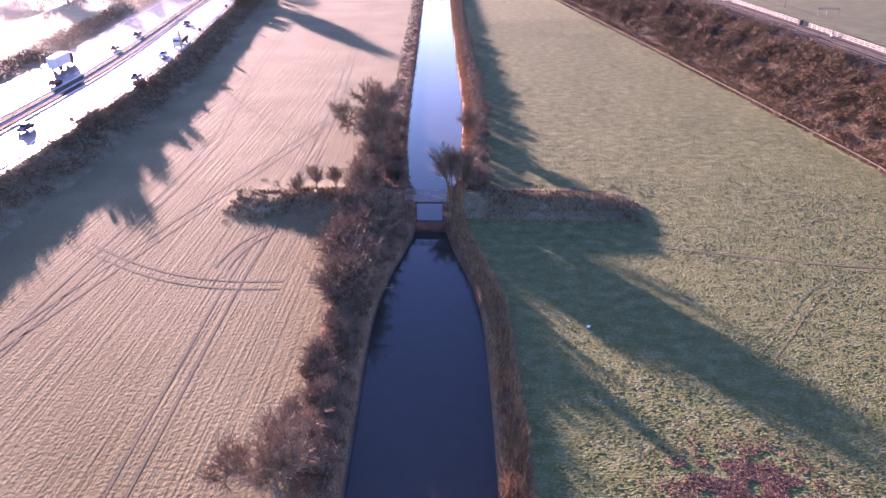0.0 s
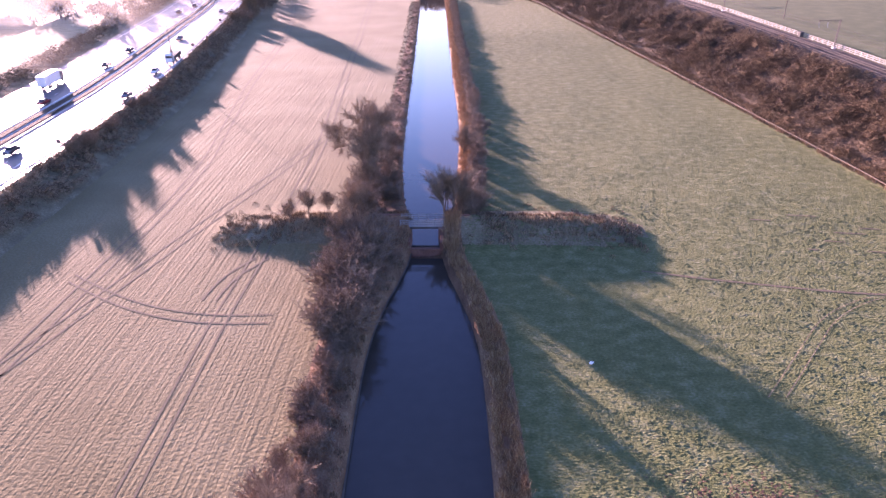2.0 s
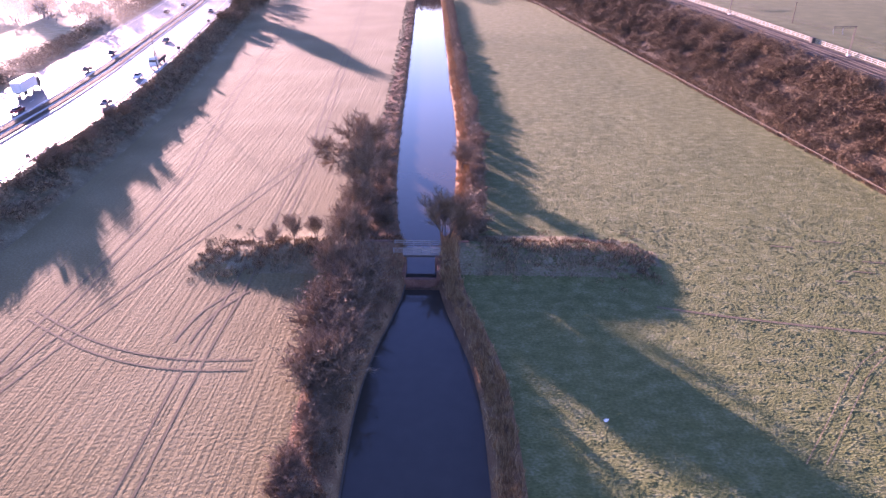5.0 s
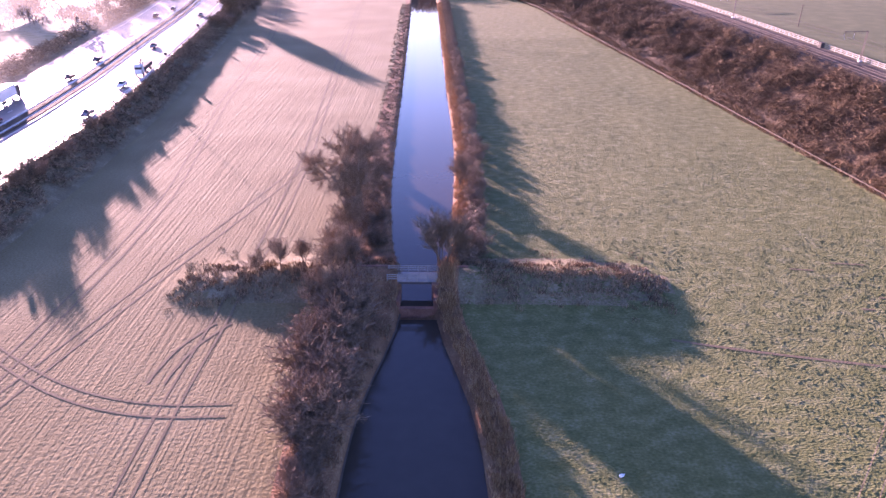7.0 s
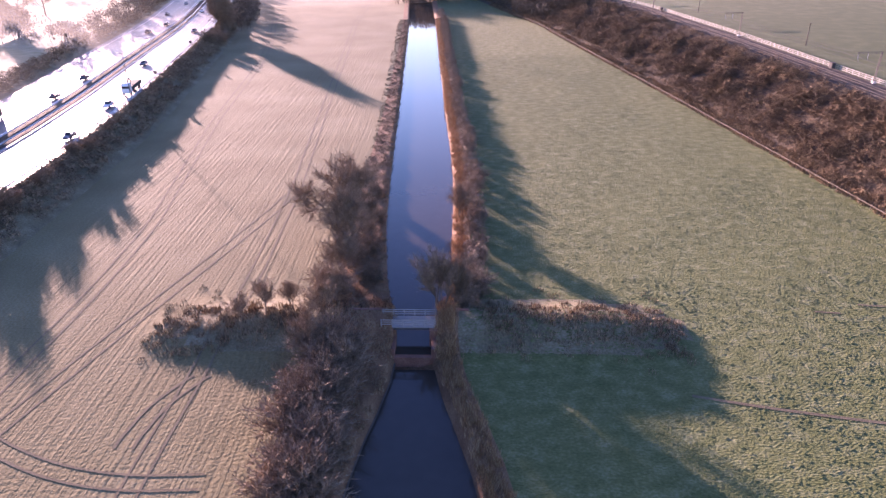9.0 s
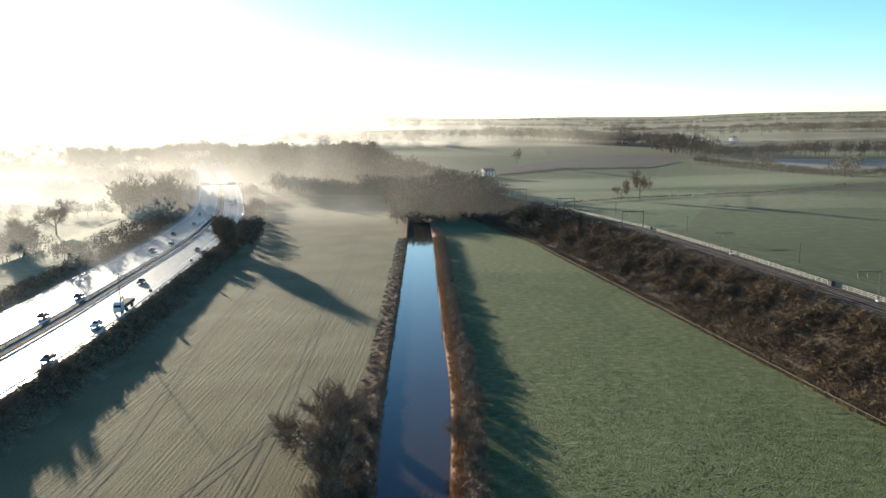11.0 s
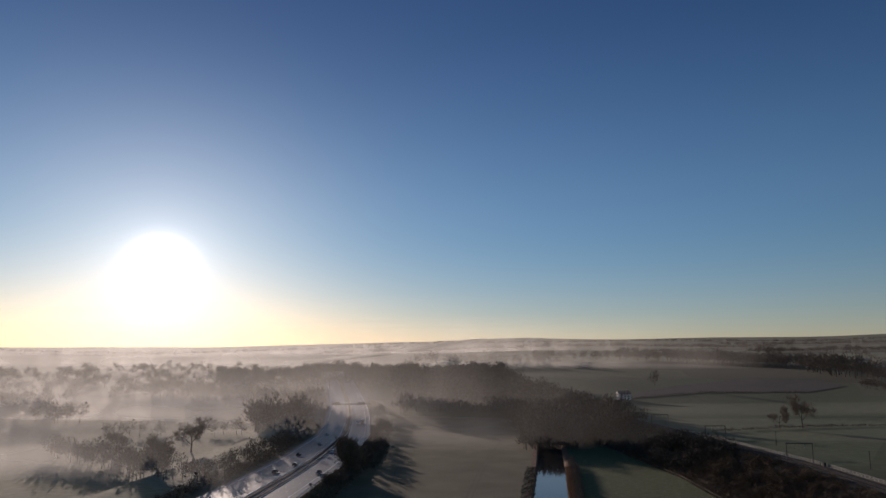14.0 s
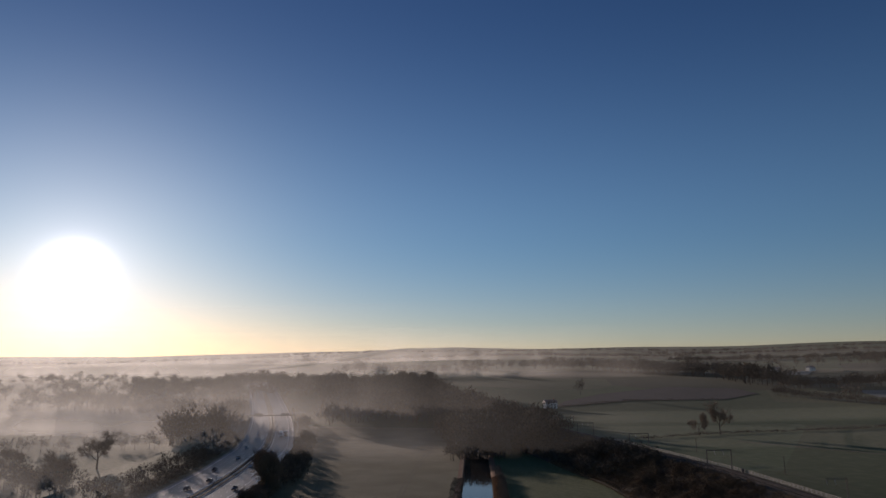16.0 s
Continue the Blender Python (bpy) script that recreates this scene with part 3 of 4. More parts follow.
# clump on the motorway slope, whose long shadow crosses the drilled field
for k in range(16):
    y = 340 + random.uniform(-9, 8)
    x = float(road_c(y)) + ROAD_R + random.uniform(3, 9)
    put_tree("multi", x, y, random.uniform(13, 18.5), "tall bare tree in the motorway embankment clump", group="embankment clump", wide=0.7)
for k in range(14):
    y = 308 + k * 3.4
    x = float(road_c(y)) + ROAD_R + random.uniform(3, 8)
    put_tree("bush", x, y, random.uniform(3.0, 6.5), "bare bush at the foot of the embankment clump", "bush", "bush", group="embankment bushes")
for y, h in ((133, 4.6), (136.5, 5.2), (139, 3.6), (148, 4.2), (152.5, 3.4), (166, 3.8), (170, 4.2), (186, 2.6)):
    put_tree("bush", float(road_c(y)) + ROAD_R + random.uniform(2.5, 4.0), y, h, "small bare tree on the motorway embankment", group="embankment saplings", wide=0.9)
for x, y, h in ((-188, 322, 21), (-222, 404, 22), (-256, 384, 15), (-206, 352, 14), (-238, 352, 13)):
    put_tree("broad", x, y, h, "round-crowned bare tree in the misty meadow", group="trees beyond the motorway")


# ---- stuff made of many small pieces ----
def scatter_stuff(name, template, places, mat, label, category, parent=None):
    """template: (verts, faces) arrays; places: rows of x, y, z, turn, scale, height scale."""
    tv, tf = np.asarray(template[0], dtype=np.float32), np.asarray(template[1], dtype=np.int64)
    P = np.asarray(places, dtype=np.float32)
    c, s = np.cos(P[:, 3])[:, None], np.sin(P[:, 3])[:, None]
    X = (tv[None, :, 0] * c - tv[None, :, 1] * s) * P[:, 4:5] + P[:, 0:1]
    Y = (tv[None, :, 0] * s + tv[None, :, 1] * c) * P[:, 4:5] + P[:, 1:2]
    Z = tv[None, :, 2] * P[:, 5:6] + P[:, 2:3]
    V = np.stack([X, Y, Z], axis=-1).reshape(-1, 3)
    F = (tf[None] + (np.arange(len(P)) * len(tv))[:, None, None]).reshape(-1, 3)
    me = bpy.data.meshes.new(name)
    me.vertices.add(len(V)); me.loops.add(F.size); me.polygons.add(len(F))
    me.vertices.foreach_set("co", V.ravel())
    me.loops.foreach_set("vertex_index", F.ravel().astype(np.int32))
    me.polygons.foreach_set("loop_start", np.arange(0, F.size, 3, dtype=np.int32))
    me.polygons.foreach_set("loop_total", np.full(len(F), 3, dtype=np.int32))
    me.materials.append(mat)
    me.update()
    ob = new(name, me)
    if parent:
        ob.parent = parent
        ob["kind"] = "stuff"
        return ob
    return tagged(ob, label, category, kind="stuff")


def tuft(seed, n, height, spread, width, droop=0.5):
    r = random.Random(seed)
    v, f = [], []
    for _ in range(n):
        a, d = r.uniform(0, 6.283), r.uniform(0, 1) ** 0.5 * spread
        bx, by = d * math.cos(a), d * math.sin(a)
        h = height * r.uniform(0.55, 1.15) * (1 - 0.45 * d / max(spread, 0.01))
        tx, ty = bx + r.uniform(-1, 1) * h * droop, by + r.uniform(-1, 1) * h * droop
        w = r.uniform(0, 6.283)
        k = len(v)
        v += [(bx - width * math.cos(w), by - width * math.sin(w), -0.15), (bx + width * math.cos(w), by + width * math.sin(w), -0.15), (tx, ty, h)]
        f.append((k, k + 1, k + 2))
    return v, f


def dome(seed, n, radius, height, width):
    """A bramble mound: arching stems all over a low dome."""
    r = random.Random(seed)
    v, f = [], []
    for _ in range(n):
        a, e = r.uniform(0, 6.283), r.uniform(0.05, 1.5)
        p = Vector((radius * math.cos(a) * math.cos(e), radius * math.sin(a) * math.cos(e), height * math.sin(e))) * r.uniform(0.55, 1.05)
        d = Vector((r.uniform(-1, 1), r.uniform(-1, 1), r.uniform(-0.7, 0.7))).normalized() * radius * r.uniform(0.3, 0.7)
        s = d.cross(Vector((r.uniform(-1, 1), r.uniform(-1, 1), r.uniform(-1, 1)))).normalized() * width
        k = len(v)
        v += [tuple(p - s), tuple(p + s), tuple(p + d)]
        f.append((k, k + 1, k + 2))
    return v, f


rng = random.Random(5)


def spots(n, fx, y0, y1, s0, s1, hs=(0.8, 1.2), power=1.0):
    out = []
    for _ in range(n):
        y = y0 + (y1 - y0) * rng.random() ** power
        x = fx(y)
        s = rng.uniform(s0, s1)
        out.append((x, y, ground_z(x, y), rng.uniform(0, 6.283), s, s * rng.uniform(*hs)))
    return out


scatter_stuff("reeds", tuft(1, 26, 1.5, 0.5, 0.035), spots(2600, lambda y: float(canal_r(y)) + 0.5 + 2.6 * rng.random(), 20, 390, 0.7, 1.2, power=1.3), M["reed"], "rust-coloured dry reeds along the canal's edge", "reeds")
scatter_stuff("bank_grass", tuft(2, 22, 0.5, 0.6, 0.04), spots(2400, lambda y: float(canal_l(y)) - 0.6 - 5.0 * rng.random() ** 1.3, 20, 390, 0.7, 1.3, power=1.2), M["bramble"], "brown dead grass on the canal bank", "grass")
scatter_stuff("slope_scrub", dome(3, 120, 1.6, 1.5, 0.03), spots(2500, lambda y: float(toe(y)) + 0.8 + (float(rail_c(y)) - RAIL_W - 1.8 - float(toe(y))) * rng.random(), 60, 480, 0.7, 1.7, (0.6, 1.2), power=1.2), M["scrub"], "brown bramble and bracken covering the railway slope", "scrub")
scatter_stuff("slope_thicket", dome(9, 420, 2.6, 2.3, 0.035), spots(330, lambda y: float(toe(y)) + 4.0 + (float(rail_c(y)) - RAIL_W - 6.5 - float(toe(y))) * rng.random(), 100, 430, 0.7, 1.6, (0.6, 1.3)), M["scrub"], "tall mounds of brown bramble on the railway slope", "scrub")
scatter_stuff("bank_hedge", dome(8, 70, 1.5, 2.5, 0.035), spots(700, lambda y: float(canal_r(y)) + 3.0 + 2.4 * rng.random(), 106, 420, 0.7, 1.15, (0.8, 1.15)), M["twig"], "thin bare hedge growth along the reedy bank", "hedge")
scatter_stuff("fence_grass", tuft(4, 24, 1.2, 0.7, 0.04), spots(4200, lambda y: float(toe(y)) + rng.uniform(-1.0, 2.2), 60, 450, 0.7, 1.2, power=1.2), M["bramble"], "strip of tall dead grass at the slope's foot", "grass")
scatter_stuff("verge_scrub", dome(5, 50, 1.3, 1.1, 0.06), spots(2600, lambda y: float(road_c(y)) + ROAD_R + 1.6 + 8 * rng.random() ** 1.6, -20, 520, 0.8, 1.5), M["bramble"], "low dark scrub on the motorway embankment", "scrub")
scatter_stuff("far_verge_scrub", dome(6, 50, 1.6, 1.6, 0.08), spots(900, lambda y: float(road_c(y)) - ROAD_L - 3 - 10 * rng.random(), 120, 800, 0.8, 1.8), M["bramble"], "dark scrub on the motorway's far verge", "scrub")


def ramp_spots(n):
    out = []
    while len(out) < n:
        x, y = rng.uniform(-41, 30), 102.5 + rng.gauss(0, 3.5)
        if float(canal_l(y)) - 1 < x < float(canal_r(y)) + 1 or (98.8 < y < 104 and -13 < x < 4):
            continue
        s = rng.uniform(0.6, 1.3)
        out.append((x, y, ground_z(x, y), rng.uniform(0, 6.283), s, s))
    return out


def tussocks(n):
    """Uneven frosted clumps all over the grazed pasture."""
    out = []
    while len(out) < n:
        y = 34 + 260 * rng.random() ** 1.5
        x = rng.uniform(float(canal_r(y)) + 4.2, float(toe(y)) - 1.2)
        if noise.noise((x * 0.08, y * 0.12, 7.0)) < rng.uniform(-0.9, 0.2):
            continue
        s = rng.uniform(0.45, 1.0)
        out.append((x, y, ground_z(x, y) - 0.015 if 88 < y < 116 else -0.02, rng.uniform(-0.5, 0.3), s, s * rng.uniform(0.4, 1.2)))
    return out


scatter_stuff("pasture_tussocks", ([(-0.42, 0.0, 0.0), (-0.15, -0.17, 0.0), (0.3, -0.13, 0.0), (0.44, 0.06, 0.0), (0.02, 0.2, 0.0), (-0.12, 0.02, 0.085), (0.18, 0.02, 0.075)], [(0, 1, 5), (1, 2, 6), (1, 6, 5), (2, 3, 6), (3, 4, 6), (4, 5, 6), (4, 0, 5)]), tussocks(60000), M["pasture"], "low uneven clumps of frosty pasture grass", "grass")
scatter_stuff("ramp_grass", tuft(7, 24, 0.7, 0.7, 0.05), ramp_spots(900), M["bramble"], "rough brown grass on the bridge ramps", "grass")

# ---- far woodland and hedgerows ----
def far_tree(seed, n=230):
    """A tree of 1 m height: trunk, and a rounded crown of fine twig sprays with gaps."""
    r = random.Random(seed)
    v, f = [(-0.02, 0, -0.05), (0.02, 0, -0.05), (0, 0.01, 0.6), (0, -0.02, -0.05), (0, 0.02, -0.05), (0.01, 0, 0.6)], [(0, 1, 2), (3, 4, 5)]
    lobes = [(0.0, 0.0, 0.62, 0.3)] + [(r.uniform(-0.24, 0.24), r.uniform(-0.24, 0.24), r.uniform(0.36, 0.78), r.uniform(0.13, 0.22)) for _ in range(8)]
    for _ in range(n):
        lx, ly, lz, lr = r.choice(lobes)
        d = Vector((r.gauss(0, 1), r.gauss(0, 1), r.gauss(0, 1))).normalized() * lr * r.random() ** 0.4
        p = Vector((lx, ly, lz)) + d
        o = Vector((lx * 0.6 + d.x, ly * 0.6 + d.y, 0.25 + d.z * 0.6)).normalized() * r.uniform(0.05, 0.12)
        s = o.cross(Vector((r.uniform(-1, 1), r.uniform(-1, 1), r.uniform(-1, 1)))).normalized() * r.uniform(0.01, 0.024)
        k = len(v)
        v += [tuple(p - s), tuple(p + s), tuple(p + o)]
        f.append((k, k + 1, k + 2))
    return v, f


FT = [far_tree(s) for s in (41, 42, 43, 46)]


def wood_of(points, label, name="woodland", h=(13, 20), wide=1.0):
    src = FT
    for k, tpl in enumerate(src):
        rows = []
        for x, y in points[k::len(src)]:
            hh = rng.uniform(*h) * (1 + 0.35 * noise.noise((x * 0.012, y * 0.012, 4.0)))
            rows.append((x, y, ground_z(x, y) - 0.3, rng.uniform(0, 6.283), hh * rng.uniform(0.9, 1.25) * wide, hh))
        if rows:
            scatter_stuff(name, tpl, rows, M["far_twig"], label, "woodland")


def polar(az0, az1, r0, r1, n, clear=True):
    out = []
    while len(out) < n:
        a, r = radians(rng.uniform(az0, az1)), rng.uniform(r0, r1)
        x, y = r * math.sin(a), 45 + r * math.cos(a)
        if clear and float(road_c(y)) - 26 < x < float(road_c(y)) + 24:
            continue
        out.append((x, y))
    return out


def hedge(p0, p1, n, jitter=3):
    return [(p0[0] + (p1[0] - p0[0]) * k / n + rng.uniform(-jitter, jitter), p0[1] + (p1[1] - p0[1]) * k / n + rng.uniform(-jitter, jitter)) for k in range(n)]


def field_end(x):
    """The wood's edge behind the drilled field."""
    return float(np.interp(x, [-170, -130, -75, -50, -38], [640, 672, 668, 560, 470]))


wood_of([p for p in polar(-15.5, 4, 480, 1000, 1500) if p[1] > field_end(p[0]) and p[0] < float(rail_c(p[1])) - 4 and p[0] < 30], "misty bare woodland beyond the fields", h=(16, 25))
wood_of([p for p in polar(-4.5, 6, 436, 700, 700) if p[1] > 486 and -46 < p[0] < float(rail_c(p[1])) - 5], "bare trees where the canal meets the railway", h=(13, 20))
wood_of([(rng.uniform(float(canal_l(y)), float(canal_r(y))), y) for y in np.linspace(472, 486, 16)] + [(float(canal_l(y)) - rng.uniform(2, 9), y) for y in np.linspace(452, 500, 24)] + [(float(canal_r(y)) + rng.uniform(4, 12), y) for y in np.linspace(462, 500, 20)], "bare trees at the end of the canal", h=(10, 17))
wood_of([(rng.uniform(float(canal_l(y)) - 5, float(canal_r(y)) + 6), y) for y in np.linspace(469, 478, 34)], "low scrub closing the end of the canal", h=(3, 6.5), wide=1.7)
wood_of([(float(toe(y)) + (float(rail_c(y)) - 8 - float(toe(y))) * rng.random(), y) for y in np.linspace(372, 560, 210)], "dark thicket on the far railway slope", h=(4, 8), wide=1.5)
wood_of([p for p in polar(-27, -21, 520, 720, 150) if p[0] < float(road_c(p[1])) - 32], "bare woodland beside the misty motorway", h=(18, 25))
wood_of(polar(-30, -12, 860, 1150, 380, False), "bare woodland where the motorway bends away", h=(14, 21))
wood_of([(float(road_c(y)) + ROAD_R + rng.uniform(5, 15), y) for y in np.linspace(352, 690, 110)], "bare trees on the motorway embankment", h=(5, 10))
wood_of([(float(road_c(y)) - ROAD_L - rng.uniform(5, 16), y) for y in np.linspace(300, 660, 90)], "bare trees on the motorway's far verge", h=(5, 10))
wood_of(hedge((-150, 296), (-285, 372), 46, 7) + hedge((-330, 470), (-235, 500), 16, 5), "hedgerow trees in the misty meadows", h=(8, 14))
wood_of(hedge((-400, 520), (-560, 600), 40, 16) + hedge((-330, 690), (-520, 760), 60, 22), "misty tree belts among the meadows", h=(13, 20))
wood_of(polar(-55, -27, 760, 1500, 260), "distant misty woodland beyond the motorway", h=(12, 20))
wood_of(hedge((-330, 1330), (-40, 1360), 46, 20) + hedge((-120, 1565), (130, 1550), 34, 9), "row of bare trees on rising ground", h=(18, 27))
wood_of(hedge((70, 1560), (240, 1470), 70, 22) + hedge((210, 1420), (345, 1240), 130, 34) + hedge((330, 1180), (340, 960), 60, 16), "deep belt of bare trees between the fields", h=(20, 30))
wood_of(hedge((340, 950), (448, 937), 60, 12) + hedge((448, 937), (640, 830), 90, 12), "dark tree belt across the hillside", h=(13, 22))
wood_of(hedge((72, 467), (131, 508), 24, 0.6) + hedge((131, 508), (212, 542), 40, 0.7) + hedge((212, 542), (323, 589), 50, 0.8), "dark hedge between green fields", wide=2.0, h=(1.6, 3))
wood_of(hedge((302, 880), (362, 770), 40, 2) + hedge((362, 770), (372, 690), 40, 2.5) + hedge((372, 690), (560, 600), 80, 3), "tall dark hedgerow running up the hillside", wide=1.5, h=(6, 11))
wood_of([(366, 690), (374, 682), (380, 700), (345, 800), (350, 792), (372, 668)], "tall bare hedgerow trees on the hillside", h=(22, 28))
wood_of([(85, 922), (330, 1010), (420, 1120), (430, 1240), (470, 1290)] + hedge((520, 1500), (900, 1450), 26, 30), "lone bare trees in far fields", h=(15, 24))
wood_of(hedge((44, 800), (136, 856), 40, 1.2) + hedge((136, 856), (236, 850), 40, 1.2), "low hedge along the ploughed field's edge", wide=2.0, h=(1.5, 2.6))
wood_of(hedge((760, 1620), (1150, 1500), 130, 22), "dark wood on the hilltop", wide=1.4, h=(16, 24))
wood_of(hedge((420, 1900), (1500, 1750), 300, 24) + hedge((-900, 2250), (600, 2350), 320, 26) + hedge((500, 2700), (2400, 2500), 320, 26), "woods on the far hills", wide=1.8, h=(11, 18))
wood_of(hedge((-2600, 2300), (-700, 2800), 200, 30)+ hedge((-1200, 3300), (2000, 3200), 420, 40), "woods on the far ridges", wide=2.0, h=(10, 15))
for x, y, h in ((131, 506, 23), (116, 498, 16)):
    put_tree("broad", x, y, h, "lone bare tree in the green field beyond the railway", wide=0.75)

# ---- fields on the far side of the railway ----
def field(near, far, mat, label):
    """A draped field between its near and far edges."""
    n, m = 24, 10
    verts, faces = [], []
    def at(edge, u):
        k = [i / (len(edge) - 1) for i in range(len(edge))]
        return np.array([np.interp(u, k, [p[0] for p in edge]), np.interp(u, k, [p[1] for p in edge])])
    for j in range(m + 1):
        for i in range(n + 1):
            x, y = (float(c) for c in at(near, i / n) * (1 - j / m) + at(far, i / n) * j / m)
            verts.append((x, y, ground_z(x, y) + 0.45))
    for j in range(m):
        for i in range(n):
            a = j * (n + 1) + i
            faces.append((a, a + 1, a + n + 2, a + n + 1))
    tagged(mesh_object("field", verts, faces, mat, smooth=True), label, "field", kind="structure")


field([(44, 796), (136, 852), (236, 846), (290, 898)], [(60, 850), (110, 925), (210, 1000), (285, 960)], M["plough"], "dark ploughed field on the slope")
field([(385, 790), (560, 700)], [(400, 900), (640, 800)], M["frost"], "pale frosted field beyond the hedgerow")
field([(374, 1240), (470, 1190)], [(380, 1330), (520, 1290)], M["frost"], "pale frosted field beside distant farm")

# ---- farm bridge and weir ----
def farm_bridge():
    b = thing("farm_bridge", "small flat farm bridge with pale plank deck and timber railings", "bridge", (0, 0, 0))
    x0, x1, y0, y1, z = -9.6, -2.6, 100.2, 103.0, 1.75
    for y in (y0 + 0.3, (y0 + y1) / 2, y1 - 0.3):
        part("beam", box_bm([((x0 + x1) / 2, y, z - 0.28, x1 - x0, 0.3, 0.4)], 0.02), M["dark_steel"], b)
    plank = None
    n = 24
    for k in range(n):
        x = x0 + (x1 - x0) * (k + 0.5) / n
        if plank is None:
            plank = part("plank", box_bm([(0, 0, 0, (x1 - x0) / n - 0.025, y1 - y0, 0.08)], 0.008), M["frost_wood"], b)
            o = plank
        else:
            o = new("plank", plank.data); o.parent = b
        o.location = (x, (y0 + y1) / 2, z - 0.04 + random.uniform(-0.008, 0.008))
    for y in (y0 + 0.12, y1 - 0.12):
        for k in range(6):
            x = x0 + (x1 - x0) * k / 5
            part("post", box_bm([(x, y, z + 0.55, 0.12, 0.12, 1.15)], 0.015), M["frost_wood"], b)
        for h in (0.45, 0.78, 1.1):
            part("rail", box_bm([((x0 + x1) / 2, y - 0.08, z + h, x1 - x0 + 0.3, 0.05, 0.13)], 0.01), M["frost_wood"], b)
    for sx, w in ((-9.0, 1.8), (-2.7, 1.3)):
        part("abutment", box_bm([(sx, 101.6, 0.0, w, 3.8, 3.2)], 0.04), M["brick"], b, "dark red brick abutment")
    for cx, w in ((-12.1, 5.2), (0.0, 3.6)):
        part("wing_wall", box_bm([(cx, 104.0, 0.6, w, 0.4, 3.0)], 0.03), M["brick"], b)
        part("coping", box_bm([(cx, 104.0, 2.16, w + 0.1, 0.5, 0.12)], 0.02), M["brick"], b)


farm_bridge()


def weir():
    w = thing("weir_wall", "old brick weir wall holding back the upper canal", "weir", (0, 0, 0))
    part("wall", box_bm([(-5.35, 97.4, -1.75, 5.0, 0.6, 1.8)], 0.03), M["brick"], w)
    part("coping", box_bm([(-5.35, 97.4, -0.82, 5.0, 0.7, 0.1)], 0.02), M["brick"], w)
    for x in (-8.1, -2.7):
        part("side_wall", box_bm([(x, 98.6, -0.8, 0.7, 3.0, 2.6)], 0.03), M["brick"], w)


weir()
ribbon("canal_coping", canal_l, -0.2, 0.02, 15, 97, 2, LOW_Z + 0.3, M["old_wood"], "thin weathered timber edge of the canal", "coping")

# ---- railway furniture ----
def tangent(f, y):
    return math.degrees(math.atan2(-(float(f(y + 1)) - float(f(y - 1))) / 2, 1))


def mast(y):
    x = float(rail_c(y)) + 5.2
    m = thing("catenary_mast", "grey steel catenary mast with a cantilever arm", "mast", (x, y, RAIL_Z - 0.1 + hills(x, y)), tangent(rail_c, y), "catenary masts")
    part("footing", box_bm([(0, 0, 0.15, 0.9, 0.9, 0.6)], 0.04), M["concrete"], m)
    for dx in (-0.17, 0.17):
        part("upright", box_bm([(dx, 0, 3.9, 0.09, 0.2, 7.6)], 0.01), M["dark_steel"], m)
    for k in range(9):
        part("lacing", box_bm([(0, 0, 0.9 + k * 0.8, 0.3, 0.06, 0.07)]), M["dark_steel"], m)
    part("arm", box_bm([(-2.9, 0, 7.6, 6.4, 0.16, 0.14), (-2.9, 0, 7.2, 6.2, 0.12, 0.08), (-1.5, 0, 7.4, 0.08, 0.08, 0.4), (-3.5, 0, 7.4, 0.08, 0.08, 0.4), (-5.8, 0, 7.4, 0.08, 0.08, 0.4)]), M["dark_steel"], m)
    for dx in (-3.4, -5.9):
        part("insulator", tube_bm([(dx, 0, 7.2), (dx, 0, 6.4), (dx + 0.35, 0, 5.6)], [0.07, 0.08, 0.04], 6), M["concrete"], m)


for y in (55, 125, 195, 265):
    mast(y)


def portal(y):
    x = float(rail_c(y))
    p = thing("catenary_portal", "slim steel portal frame spanning both tracks", "portal", (x, y, RAIL_Z + hills(x, y)), tangent(rail_c, y), "catenary masts")
    for dx in (-5.0, 5.2):
        part("upright", box_bm([(dx, 0, 3.7, 0.3, 0.3, 7.6)], 0.02), M["dark_steel"], p)
    part("beam", box_bm([(0.1, 0, 7.5, 10.6, 0.3, 0.32)], 0.02), M["dark_steel"], p)
    for dx in (-1.8, 1.8):
        part("insulator", tube_bm([(dx, 0, 7.4), (dx, 0, 6.6), (dx + 0.35, 0, 5.6)], [0.07, 0.08, 0.04], 6), M["concrete"], p)


for y in (336, 408, 480):
    portal(y)


def wire(o, z, sag):
    c = bpy.data.curves.new("contact_wire", "CURVE")
    c.dimensions, c.bevel_depth, c.bevel_resolution = "3D", 0.022, 0
    stops = [-15, 55, 125, 195, 265, 336, 408, 480]
    pts = []
    for a, b in zip(stops, stops[1:]):
        for k in range(8):
            u = k / 8
            y = a + (b - a) * u
            pts.append((float(rail_c(y)) + o, y, RAIL_Z + z - sag * 4 * u * (1 - u), 1))
    s = c.splines.new("POLY")
    s.points.add(len(pts) - 1)
    for p, v in zip(s.points, pts):
        p.co = v
    c.materials.append(M["dark_steel"])
    tagged(new("contact_wire", c), "thin dark overhead wire above the railway track", "wire", "overhead wires")


for o in (-1.8, 1.8):
    wire(o, 5.6, 0.0)
    wire(o, 6.9, 0.9)


